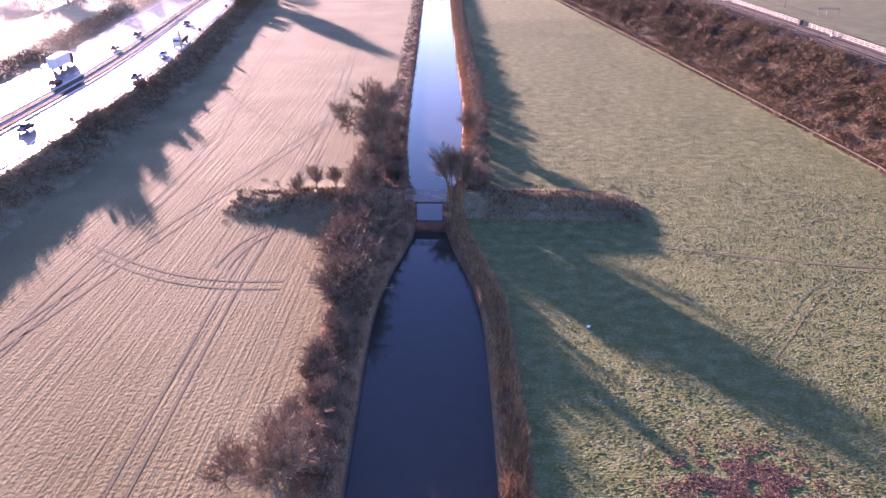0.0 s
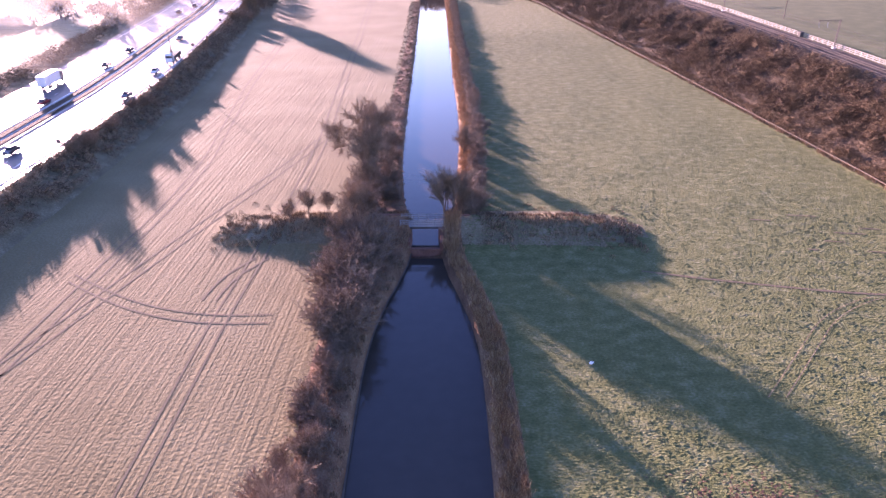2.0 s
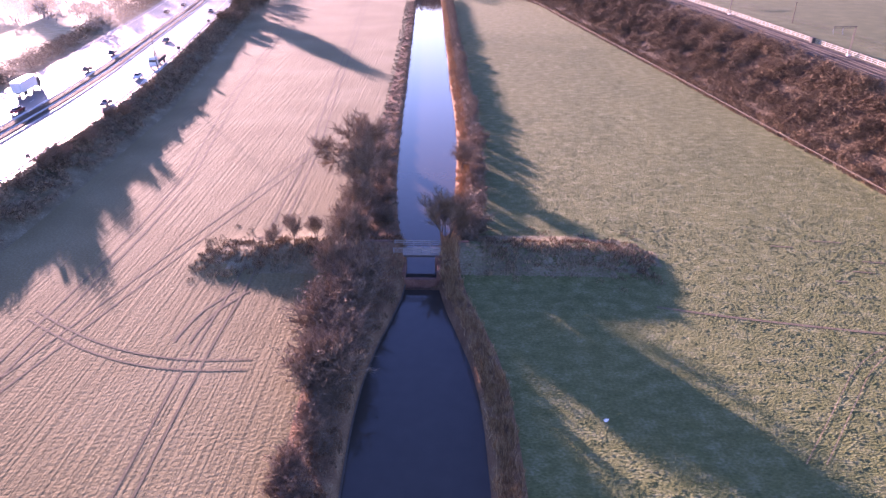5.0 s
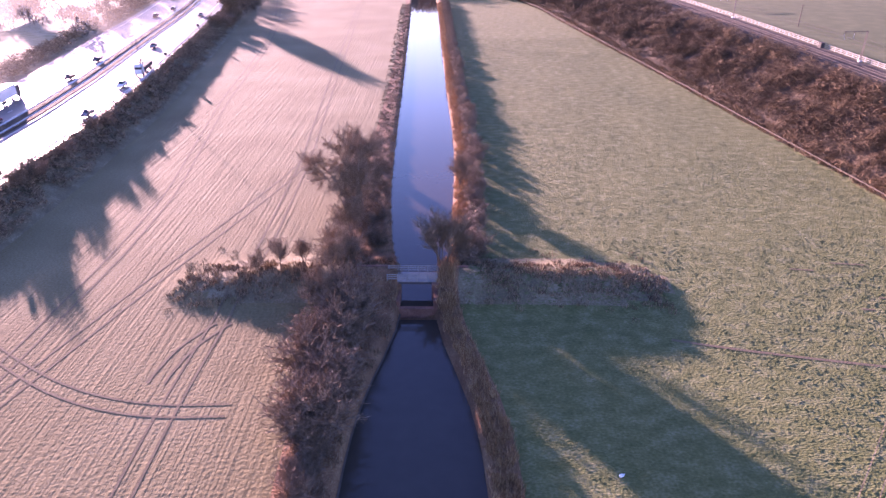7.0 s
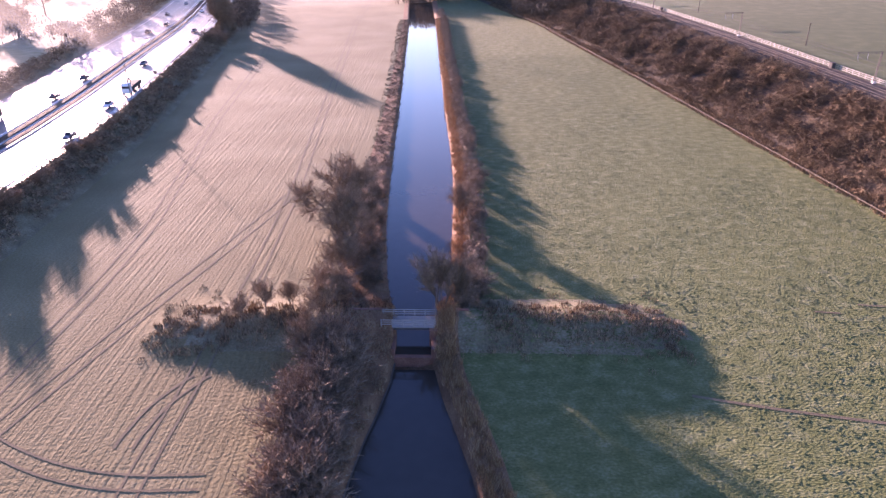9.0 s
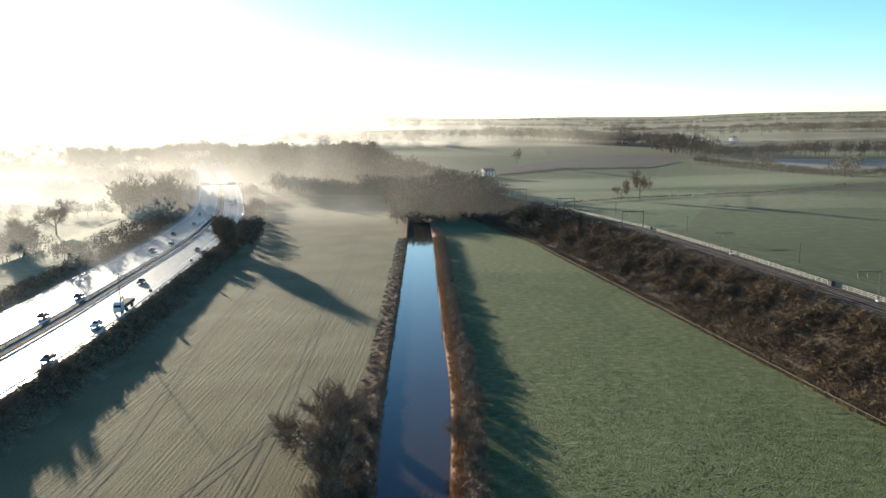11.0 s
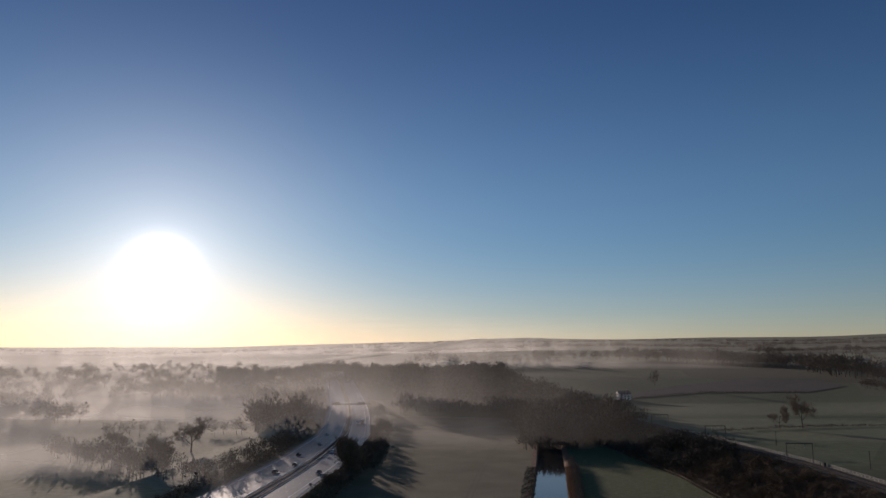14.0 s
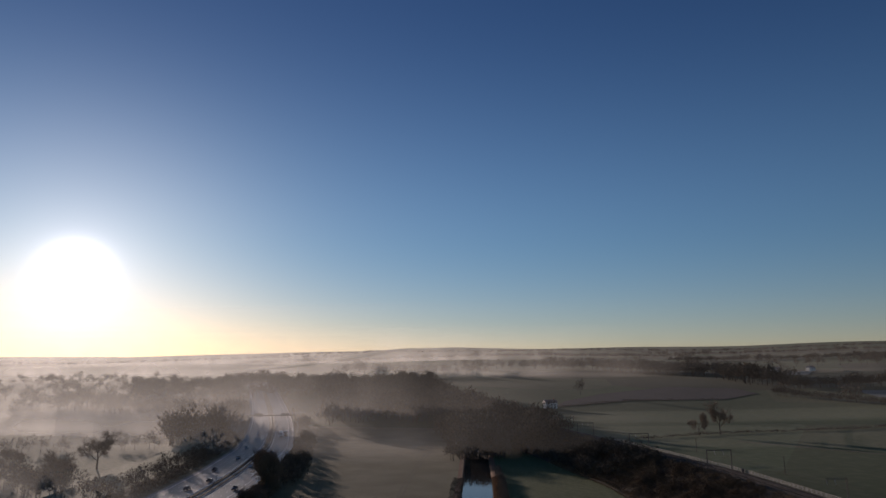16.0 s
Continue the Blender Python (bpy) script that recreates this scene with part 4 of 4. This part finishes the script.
def run_fence(name, f, off, y0, y1, step, post_h, rail_hs, mat, label, zf, post_w=0.14):
    e = thing(name, label, "fence", (0, 0, 0))
    post = None
    for y in np.arange(y0, y1, step):
        x = float(f(y)) + off
        if post is None:
            post = part("post", box_bm([(0, 0, post_h / 2 - 0.1, post_w, post_w, post_h + 0.2)]), mat, e)
            o = post
        else:
            o = new("post", post.data); o.parent = e
        o.location = (x, y, zf(x, y))
    for h in rail_hs:
        verts, faces = [], []
        ys = np.arange(y0, y1, step)
        for y in ys:
            x = float(f(y)) + off - post_w / 2 - 0.03
            z = zf(x, y) + h
            verts += [(x - 0.025, y, z - 0.07), (x + 0.025, y, z - 0.07), (x + 0.025, y, z + 0.07), (x - 0.025, y, z + 0.07)]
        for k in range(len(ys) - 1):
            for i in range(4):
                faces.append((4 * k + i, 4 * k + (i + 1) % 4, 4 * k + 4 + (i + 1) % 4, 4 * k + 4 + i))
        mesh_object("rail", verts, faces, mat, e)


run_fence("trackside_fence", rail_c, 6.6, 60, 460, 2.6, 1.35, (0.35, 0.8, 1.25), M["frost_wood"], "frost-white post and rail fence beside the railway", lambda x, y: RAIL_Z - 0.3 + hills(x, y))
run_fence("field_fence", toe, -0.9, 70, 430, 3.2, 1.15, (0.95,), M["old_wood"], "weathered post and rail fence at the pasture's edge", ground_z, 0.11)


def cabinet(off, y, s):
    x = float(rail_c(y)) + off
    c = thing("trackside_cabinet", "grey metal equipment cabinet beside the railway", "cabinet", (x, y, RAIL_Z - 0.1), tangent(rail_c, y), "trackside cabinets")
    part("body", box_bm([(0, 0, 0.75 * s, 1.0 * s, 1.5 * s, 1.4 * s)], 0.03), M["dark_steel"], c)
    part("roof", box_bm([(0, 0, 1.5 * s, 1.15 * s, 1.65 * s, 0.1)], 0.02), M["dark_steel"], c)
    part("door", box_bm([(-0.52 * s, 0, 0.75 * s, 0.04, 1.2 * s, 1.15 * s)], 0.01), M["dark_steel"], c)


cabinet(5.6, 213, 1.0)
cabinet(5.6, 330, 0.9)
cabinet(-5.6, 415, 1.1)


def pole(x, y, h):
    p = thing("telegraph_pole", "wooden telegraph pole with a short crossarm", "pole", (x, y, ground_z(x, y)), 20, "telegraph poles")
    part("post", tube_bm([(0, 0, -0.3), (0, 0, h * 0.5), (0, 0, h)], [0.17, 0.15, 0.11], 8), M["old_wood"], p)
    part("crossarm", box_bm([(0, 0, h - 0.35, 1.4, 0.1, 0.12)], 0.01), M["old_wood"], p)


for x, y in ((114, 254), (104, 332), (121, 178), (90, 405)):
    pole(x, y, 7.0)

# ---- motorway furniture ----
def street_lamp(off, y, h=12.5):
    x = float(road_c(y)) + off
    s = thing("street_lamp", "tall grey steel motorway lamp with twin heads", "lamp", (x, y, ROAD_Z - 0.1 + hills(x, y)), tangent(road_c, y), "motorway lamps")
    part("post", tube_bm([(0, 0, -0.4), (0, 0, 2), (0, 0, h)], [0.16, 0.13, 0.08], 8), M["dark_steel"], s)
    part("arm", box_bm([(0, 0, h, 1.9, 0.08, 0.08)]), M["dark_steel"], s)
    for dx in (-1.1, 1.1):
        part("lamp_head", box_bm([(dx, 0, h + 0.02, 0.75, 0.32, 0.16)], 0.05), M["steel"], s)


for y in (214, 540, 640):
    street_lamp(16.6 if y < 300 else 17.9, y)
for y in (470, 560, 650):
    street_lamp(-20.3, y)


def marker_post(off, y):
    x = float(road_c(y)) + off
    p = thing("roadside_sign", "small dark sign on a thin post by the motorway", "sign", (x, y, ROAD_Z - 0.2 + hills(x, y)), tangent(road_c, y), "roadside signs")
    part("post", tube_bm([(0, 0, -0.2), (0, 0, 1.6), (0, 0, 3.2)], [0.05, 0.05, 0.05], 6), M["steel"], p)
    part("panel", box_bm([(0, -0.08, 2.8, 1.0, 0.05, 0.9)], 0.02), M["dark_steel"], p)


for o, y in ((18.3, 236), (18.3, 132), (18.3, 290)):
    marker_post(o, y)


def gantry(y):
    x = float(road_c(y))
    g = thing("sign_gantry", "dark steel sign gantry spanning the motorway", "gantry", (x, y, ROAD_Z + hills(x, y)), tangent(road_c, y))
    for dx in (-21, 0, 19):
        part("leg", box_bm([(dx, 0, 3.4, 0.5, 0.5, 7.4)], 0.04), M["dark_steel"], g)
    part("beam", box_bm([(-1, 0, 7.2, 41, 0.9, 0.9)], 0.05), M["dark_steel"], g)
    for dx in (-12, 10):
        part("sign_panel", box_bm([(dx, -0.6, 7.6, 7, 0.15, 2.4)], 0.03), M["dark_steel"], g)


gantry(632)

PAINTS = [car_paint("silver_paint", (0.5, 0.51, 0.52)), car_paint("black_paint", (0.02, 0.02, 0.022)), car_paint("blue_paint", (0.025, 0.03, 0.045)), car_paint("white_paint", (0.75, 0.75, 0.74)), car_paint("red_paint", (0.25, 0.02, 0.02))]
NAMES = ["silver", "black", "dark blue", "white", "red"]


def wheel_bm(r, w):
    bm = bmesh.new()
    bmesh.ops.create_cone(bm, cap_ends=True, segments=14, radius1=r, radius2=r, depth=w, matrix=Matrix.Rotation(radians(90), 4, "Y"))
    bmesh.ops.bevel(bm, geom=[e for e in bm.edges], offset=0.03, segments=1, affect="EDGES")
    return bm


def add_wheels(e, pts, r, w):
    for x, y in pts:
        o = part("wheel", wheel_bm(r, w), M["tyre"], e)
        o.location = (x, y, r)
        q = part("rim", box_bm([(0.0, 0, 0, w + 0.02, r * 0.9, r * 0.9), (0.0, 0, 0, w + 0.02, r * 0.4, r * 1.1)], 0.02), M["steel"], o)


def shell(profile, width, taper):
    """A body from a side profile (y, z), narrowed towards the top."""
    bm = bmesh.new()
    sides = []
    zmax = max(p[1] for p in profile)
    for s in (-1, 1):
        sides.append([bm.verts.new((s * (width / 2 - taper * p[1] / zmax), p[0], p[1])) for p in profile])
    n = len(profile)
    for i in range(n):
        bm.faces.new((sides[0][i], sides[0][(i + 1) % n], sides[1][(i + 1) % n], sides[1][i]))
    bm.faces.new(sides[0]); bm.faces.new(list(reversed(sides[1])))
    bmesh.ops.recalc_face_normals(bm, faces=bm.faces)
    bmesh.ops.bevel(bm, geom=list(bm.edges), offset=0.06, segments=2, affect="EDGES")
    return bm


def car(off, y, paint, turn=0):
    x = float(road_c(y)) + off
    e = thing("car", NAMES[paint] + " saloon car on the wet motorway", "car", (x, y, ROAD_Z + 0.012 + hills(x, y)), tangent(road_c, y) + turn, "motorway cars")
    part("body", shell([(-2.1, 0.3), (2.15, 0.3), (2.2, 0.7), (1.2, 0.92), (-1.7, 0.98), (-2.15, 0.85)], 1.8, 0.08), PAINTS[paint], e, smooth=False)
    part("cabin", shell([(1.15, 0.9), (0.45, 1.42), (-1.0, 1.45), (-1.75, 0.95)], 1.62, 0.2), M["glass"], e)
    part("roof", box_bm([(0, -0.28, 1.46, 1.12, 1.35, 0.05)], 0.02), PAINTS[paint], e)
    for dx in (-0.6, 0.6):
        part("headlight", box_bm([(dx, 2.16, 0.66, 0.34, 0.1, 0.14)], 0.02), M["paint"], e)
    add_wheels(e, [(dx, dy) for dx in (-0.82, 0.82) for dy in (-1.35, 1.35)], 0.33, 0.2)


def lorry(off, y, paint, box, label, turn=0):
    x = float(road_c(y)) + off
    e = thing("lorry", label, "lorry", (x, y, ROAD_Z + 0.012 + hills(x, y)), tangent(road_c, y) + turn, "motorway lorries")
    part("cab", shell([(3.0, 0.6), (5.1, 0.6), (5.2, 1.6), (4.9, 2.9), (4.2, 3.3), (3.0, 3.3)], 2.4, 0.1), PAINTS[paint], e)
    part("windscreen", box_bm([(0, 5.08, 2.2, 2.0, 0.08, 0.9)], 0.03), M["glass"], e)
    part("chassis", box_bm([(0, -1.0, 0.85, 1.1, 11.0, 0.3)], 0.03), M["dark_steel"], e)
    part("load_body", box_bm([(0, -1.9, 2.45 if box else 1.6, 2.5, 9.4, 2.8 if box else 1.1)], 0.06), PAINTS[3] if box else M["dark_steel"], e)
    if not box:
        part("crane", tube_bm([(0, 2.3, 1.2), (0, 2.2, 3.4), (0.2, -0.4, 4.0), (0.3, -1.8, 2.4)], [0.22, 0.2, 0.16, 0.12], 8), M["dark_steel"], e)
    add_wheels(e, [(dx, dy) for dx in (-1.05, 1.05) for dy in (4.1, -3.6, -4.8)], 0.5, 0.3)


for off, y, c in ((-5.2, 214, 1), (-5.0, 238, 2), (-8.6, 328, 1), (-5.2, 349, 2), (-12.0, 383, 1), (-8.4, 428, 0), (-5.0, 170, 4), (-12.2, 480, 3)):
    car(off, y, c)
for off, y, c in ((13.2, 205, 3), (7.8, 260, 2), (14.2, 177, 2), (7.6, 132, 1), (11.2, 330, 1), (4.5, 395, 3), (7.6, 455, 1)):
    car(off, y, c, 180)
lorry(14.4, 222, 3, False, "white lorry cab with a folded loading crane", 180)
lorry(7.9, 560, 3, True, "distant white box lorry on the motorway", 180)
lorry(11.6, 566, 2, True, "distant white box lorry on the motorway", 180)
lorry(-12.0, 190, 1, True, "white-bodied lorry with a dark cab", 0)
lorry(-12.0, 140, 0, False, "flatbed lorry with a folded crane", 0)


# ---- houses ----
def house(x, y, w, d, h, turn, label):
    z = ground_z(x, y)
    e = thing("house", label, "house", (x, y, z - 0.3), turn)
    part("wall", box_bm([(0, 0, h / 2, w, d, h)]), M["render"], e)
    bm = bmesh.new()
    ov = 0.5
    pts = [(-w / 2 - ov, -d / 2 - ov, h), (w / 2 + ov, -d / 2 - ov, h), (w / 2 + ov, d / 2 + ov, h), (-w / 2 - ov, d / 2 + ov, h), (-w / 2 - ov, 0, h + d * 0.42), (w / 2 + ov, 0, h + d * 0.42)]
    v = [bm.verts.new(p) for p in pts]
    for f in ((0, 1, 5, 4), (2, 3, 4, 5), (1, 2, 5), (3, 0, 4), (3, 2, 1, 0)):
        bm.faces.new([v[i] for i in f])
    part("roof", bm, M["roof"], e)
    part("chimney", box_bm([(w * 0.32, 0, h + d * 0.45, 0.9, 0.9, 2.0)], 0.03), M["brick"], e)
    for k in range(3):
        for hz in (1.5, 4.2):
            part("window", box_bm([(-w * 0.32 + w * 0.32 * k, -d / 2 - 0.02, hz, 1.2, 0.12, 1.3)], 0.02), M["glass"], e)


house(40, 790, 13, 8, 6, 20, "white rendered farmhouse with a slate roof beside bare trees")
house(455, 1290, 18, 9, 6, -10, "distant pale farmhouse on the hillside")
house(520, 1300, 14, 8, 6, 30, "distant pale cottage on the hillside")

# ---- marks in the fields ----
def wheel_track(pairs, off, label, mat="soil", width=0.3, y0=None):
    f = line(*pairs)
    ribbon("wheel_track", f, off, off + width, pairs[0][0], pairs[-1][0], 3, 0.03, M[mat], label, "track", ground=True)


A = ((20, -57), (62, -56), (111, -54.6), (135, -55.5), (201, -65.5), (275, -73), (330, -82), (430, -104))
B = ((10, -31.2), (39, -31.9), (76, -32.9), (115, -32), (154, -33.5), (206, -37.8), (300, -45), (374, -51), (507, -56), (570, -63))
C = ((30, -66), (63, -55.8), (88, -49.5), (97, -47.3), (134, -37.4), (150, -33.6))
for P in (A, B, C):
    for o in (0.0, 2.0):
        wheel_track(P, o, "pair of dark wheel tracks through the drilled field")


def cross_track(points, width, mat, label):
    """A draped strip along points on the ground."""
    verts, faces = [], []
    pts = []
    for (ax, ay), (bx, by) in zip(points, points[1:]):
        n = max(2, int(math.hypot(bx - ax, by - ay) / 1.5))
        pts += [(ax + (bx - ax) * k / n, ay + (by - ay) * k / n) for k in range(n)]
    pts = [tuple(np.mean(pts[max(0, i - 4):i + 5], axis=0)) for i in range(len(pts))]
    for i, (x, y) in enumerate(pts):
        a, b = pts[max(i - 1, 0)], pts[min(i + 1, len(pts) - 1)]
        dx, dy = b[0] - a[0], b[1] - a[1]
        L = math.hypot(dx, dy) or 1
        for s in (-1, 1):
            px, py = x - dy / L * s * width / 2, y + dx / L * s * width / 2
            verts.append((px, py, ground_z(px, py) + 0.035 + 0.06 * abs(0.25 * noise.noise((px * 0.06, py * 0.06, 9.0)))))
    for k in range(len(pts) - 1):
        faces.append((2 * k, 2 * k + 1, 2 * k + 3, 2 * k + 2))
    tagged(mesh_object("wheel_track", verts, faces, M[mat]), label, "track", kind="structure")


for d in (0, 2.0):
    cross_track([(-60, 88 - d), (-51, 82 - d), (-43, 77.8 - d), (-36, 75.8 - d), (-28, 75.6 - d), (-20.5, 77 - d)], 0.3, "soil", "dark headland wheel tracks curving through drilled soil")
    cross_track([(-33 - d, 76), (-34.5 - d, 83), (-32 - d, 90), (-26 - d, 95)], 0.4, "soil", "dark wheel tracks turning by the bridge ramp")
    cross_track([(33 + d, 58), (42 + d, 69), (50 + d, 79), (62 + d, 84)], 0.14, "rough", "worn vehicle tracks across the frosty pasture")
# a flat, draped strip of soil colour along a line over the green field
cross_track([(126, 465), (150, 436), (182, 398), (214, 361), (260, 310)], 2.6, "soil", "soil-coloured strip across the green field")
cross_track([(24, 90), (31, 88), (39, 86.2), (47, 84.7), (57, 82.8), (70, 82.5), (80, 84)], 0.5, "soil", "shallow muddy ditch crossing the pasture")

for k, (x, y) in enumerate(((52, 97), (56, 100), (61, 96.5), (59, 103), (66, 99), (64, 105), (47, 108), (54, 110), (69, 93))):
    cross_track([(x, y), (x + 5, y - 0.5 - 0.2 * (k % 3)), (x + 10 + k % 4, y - 1.6)], 0.35, "soil", "short muddy rut pressed into the pasture")


def sack(x, y):
    e = thing("sack", "small white feed sack lying on the shaded pasture", "sack", (x, y, ground_z(x, y)), 30)
    bm = bmesh.new()
    bmesh.ops.create_icosphere(bm, subdivisions=2, radius=0.2)
    for v in bm.verts:
        v.co.x *= 1.5
        v.co.z = max(v.co.z * 0.7, -0.12) + 0.12 + 0.03 * noise.noise(v.co * 6)
    part("body", bm, M["paint"], e, smooth=True)
    part("tied_end", box_bm([(0.34, 0, 0.12, 0.12, 0.14, 0.06)], 0.02), M["paint"], e)


sack(16.3, 66.2)


def litter():
    out = []
    while len(out) < 5200:
        x, y = rng.gauss(26.8, 3.6), rng.gauss(41, 2.8)
        if noise.noise((x * 0.5, y * 0.5, 2)) < -0.12:
            continue
        out.append((x, y, ground_z(x, y) + 0.06, rng.uniform(0, 6.283), rng.uniform(0.5, 1.1), rng.uniform(0.15, 0.5)))
    scatter_stuff("leaf_litter", ([(0, 0, 0), (0.22, 0.05, 0.05), (0.08, 0.2, 0.12), (-0.12, 0.04, 0.1), (-0.02, -0.2, 0.03), (0.12, -0.08, 0.14)], [(0, 1, 2), (3, 4, 5)]), out, M["leaf"], "patch of rust-brown dead leaves on the pasture", "leaves")


litter()


# ---- morning mist: upright translucent sheets, standing in for droplets and sun glare ----
def mist_material(density, height, right, edge):
    m = bpy.data.materials.new("morning_mist")
    m.use_nodes = True
    n, l = m.node_tree.nodes, m.node_tree.links
    n.clear()
    co = n.new("ShaderNodeTexCoord")
    sep = n.new("ShaderNodeSeparateXYZ")
    l.new(co.outputs["Object"], sep.inputs[0])
    zp = n.new("ShaderNodeMath"); zp.operation = "MAXIMUM"; zp.inputs[1].default_value = 0
    l.new(sep.outputs["Z"], zp.inputs[0])
    fall = n.new("ShaderNodeMath"); fall.operation = "MULTIPLY"; fall.inputs[1].default_value = -1 / height
    l.new(zp.outputs[0], fall.inputs[0])
    ex = n.new("ShaderNodeMath"); ex.operation = "EXPONENT"
    l.new(fall.outputs[0], ex.inputs[0])
    side = n.new("ShaderNodeMapRange")          # denser to the left, for the sunward haze and glare, thin to the right
    side.interpolation_type = "SMOOTHSTEP"
    side.inputs["From Min"].default_value, side.inputs["From Max"].default_value = -240, edge
    side.inputs["To Min"].default_value, side.inputs["To Max"].default_value = 1.0, right
    l.new(sep.outputs["X"], side.inputs["Value"])
    nz = n.new("ShaderNodeTexNoise"); nz.inputs["Scale"].default_value = 0.012; nz.inputs["Detail"].default_value = 3
    l.new(co.outputs["Object"], nz.inputs["Vector"])
    nm = n.new("ShaderNodeMapRange"); nm.inputs["From Min"].default_value, nm.inputs["From Max"].default_value = 0.3, 0.7
    nm.inputs["To Min"].default_value, nm.inputs["To Max"].default_value = 0.4 * density, 1.3 * density
    l.new(nz.outputs[0], nm.inputs["Value"])
    a = n.new("ShaderNodeMath"); a.operation = "MULTIPLY"
    b = n.new("ShaderNodeMath"); b.operation = "MULTIPLY"
    l.new(ex.outputs[0], a.inputs[0]); l.new(side.outputs[0], a.inputs[1])
    lift = n.new("ShaderNodeMapRange")          # fades towards the ground, so that the sheet's foot draws no line
    lift.interpolation_type = "SMOOTHSTEP"
    lift.inputs["From Min"].default_value, lift.inputs["From Max"].default_value = -1, 11
    lift.inputs["To Min"].default_value, lift.inputs["To Max"].default_value = 0.1, 1.15
    l.new(sep.outputs["Z"], lift.inputs["Value"])
    c = n.new("ShaderNodeMath"); c.operation = "MULTIPLY"
    l.new(a.outputs[0], c.inputs[0]); l.new(lift.outputs[0], c.inputs[1])
    l.new(c.outputs[0], b.inputs[0]); l.new(nm.outputs[0], b.inputs[1])
    tr, tl = n.new("ShaderNodeBsdfTransparent"), n.new("ShaderNodeBsdfTranslucent")
    tl.inputs["Color"].default_value = (0.98, 0.95, 0.9, 1)
    mix = n.new("ShaderNodeMixShader")
    l.new(b.outputs[0], mix.inputs[0]); l.new(tr.outputs[0], mix.inputs[1]); l.new(tl.outputs[0], mix.inputs[2])
    out = n.new("ShaderNodeOutputMaterial")
    l.new(mix.outputs[0], out.inputs["Surface"])
    return m


MIST = [mist_material(0.46, 19, 0.0, -92), mist_material(0.19, 50, 0.08, 60), mist_material(0.34, 45, 0.12, 320)]


def mist_layer(y, x0, x1, far):
    base = hills(-0.3 * y, y)
    n = 24
    verts, faces = [], []
    for k in range(n + 1):
        x = x0 + (x1 - x0) * k / n
        yy = y + 14 * math.sin(k * 0.9 + y)
        verts += [(x, yy, -12), (x, yy, 90)]
    for k in range(n):
        faces.append((2 * k, 2 * k + 2, 2 * k + 3, 2 * k + 1))
    ob = mesh_object("mist", verts, faces, MIST[far])
    ob.location = (0, 0, base)
    tagged(ob, "thin bank of pale morning mist over low ground", "mist", kind="stuff")


for y in (196, 292, 540):
    mist_layer(y, -900, -80, 0)
for y in (446, 640):
    mist_layer(y, -2000, 2000, 1)
for y in (1250, 2100):
    mist_layer(y, -3500, 3500, 2)
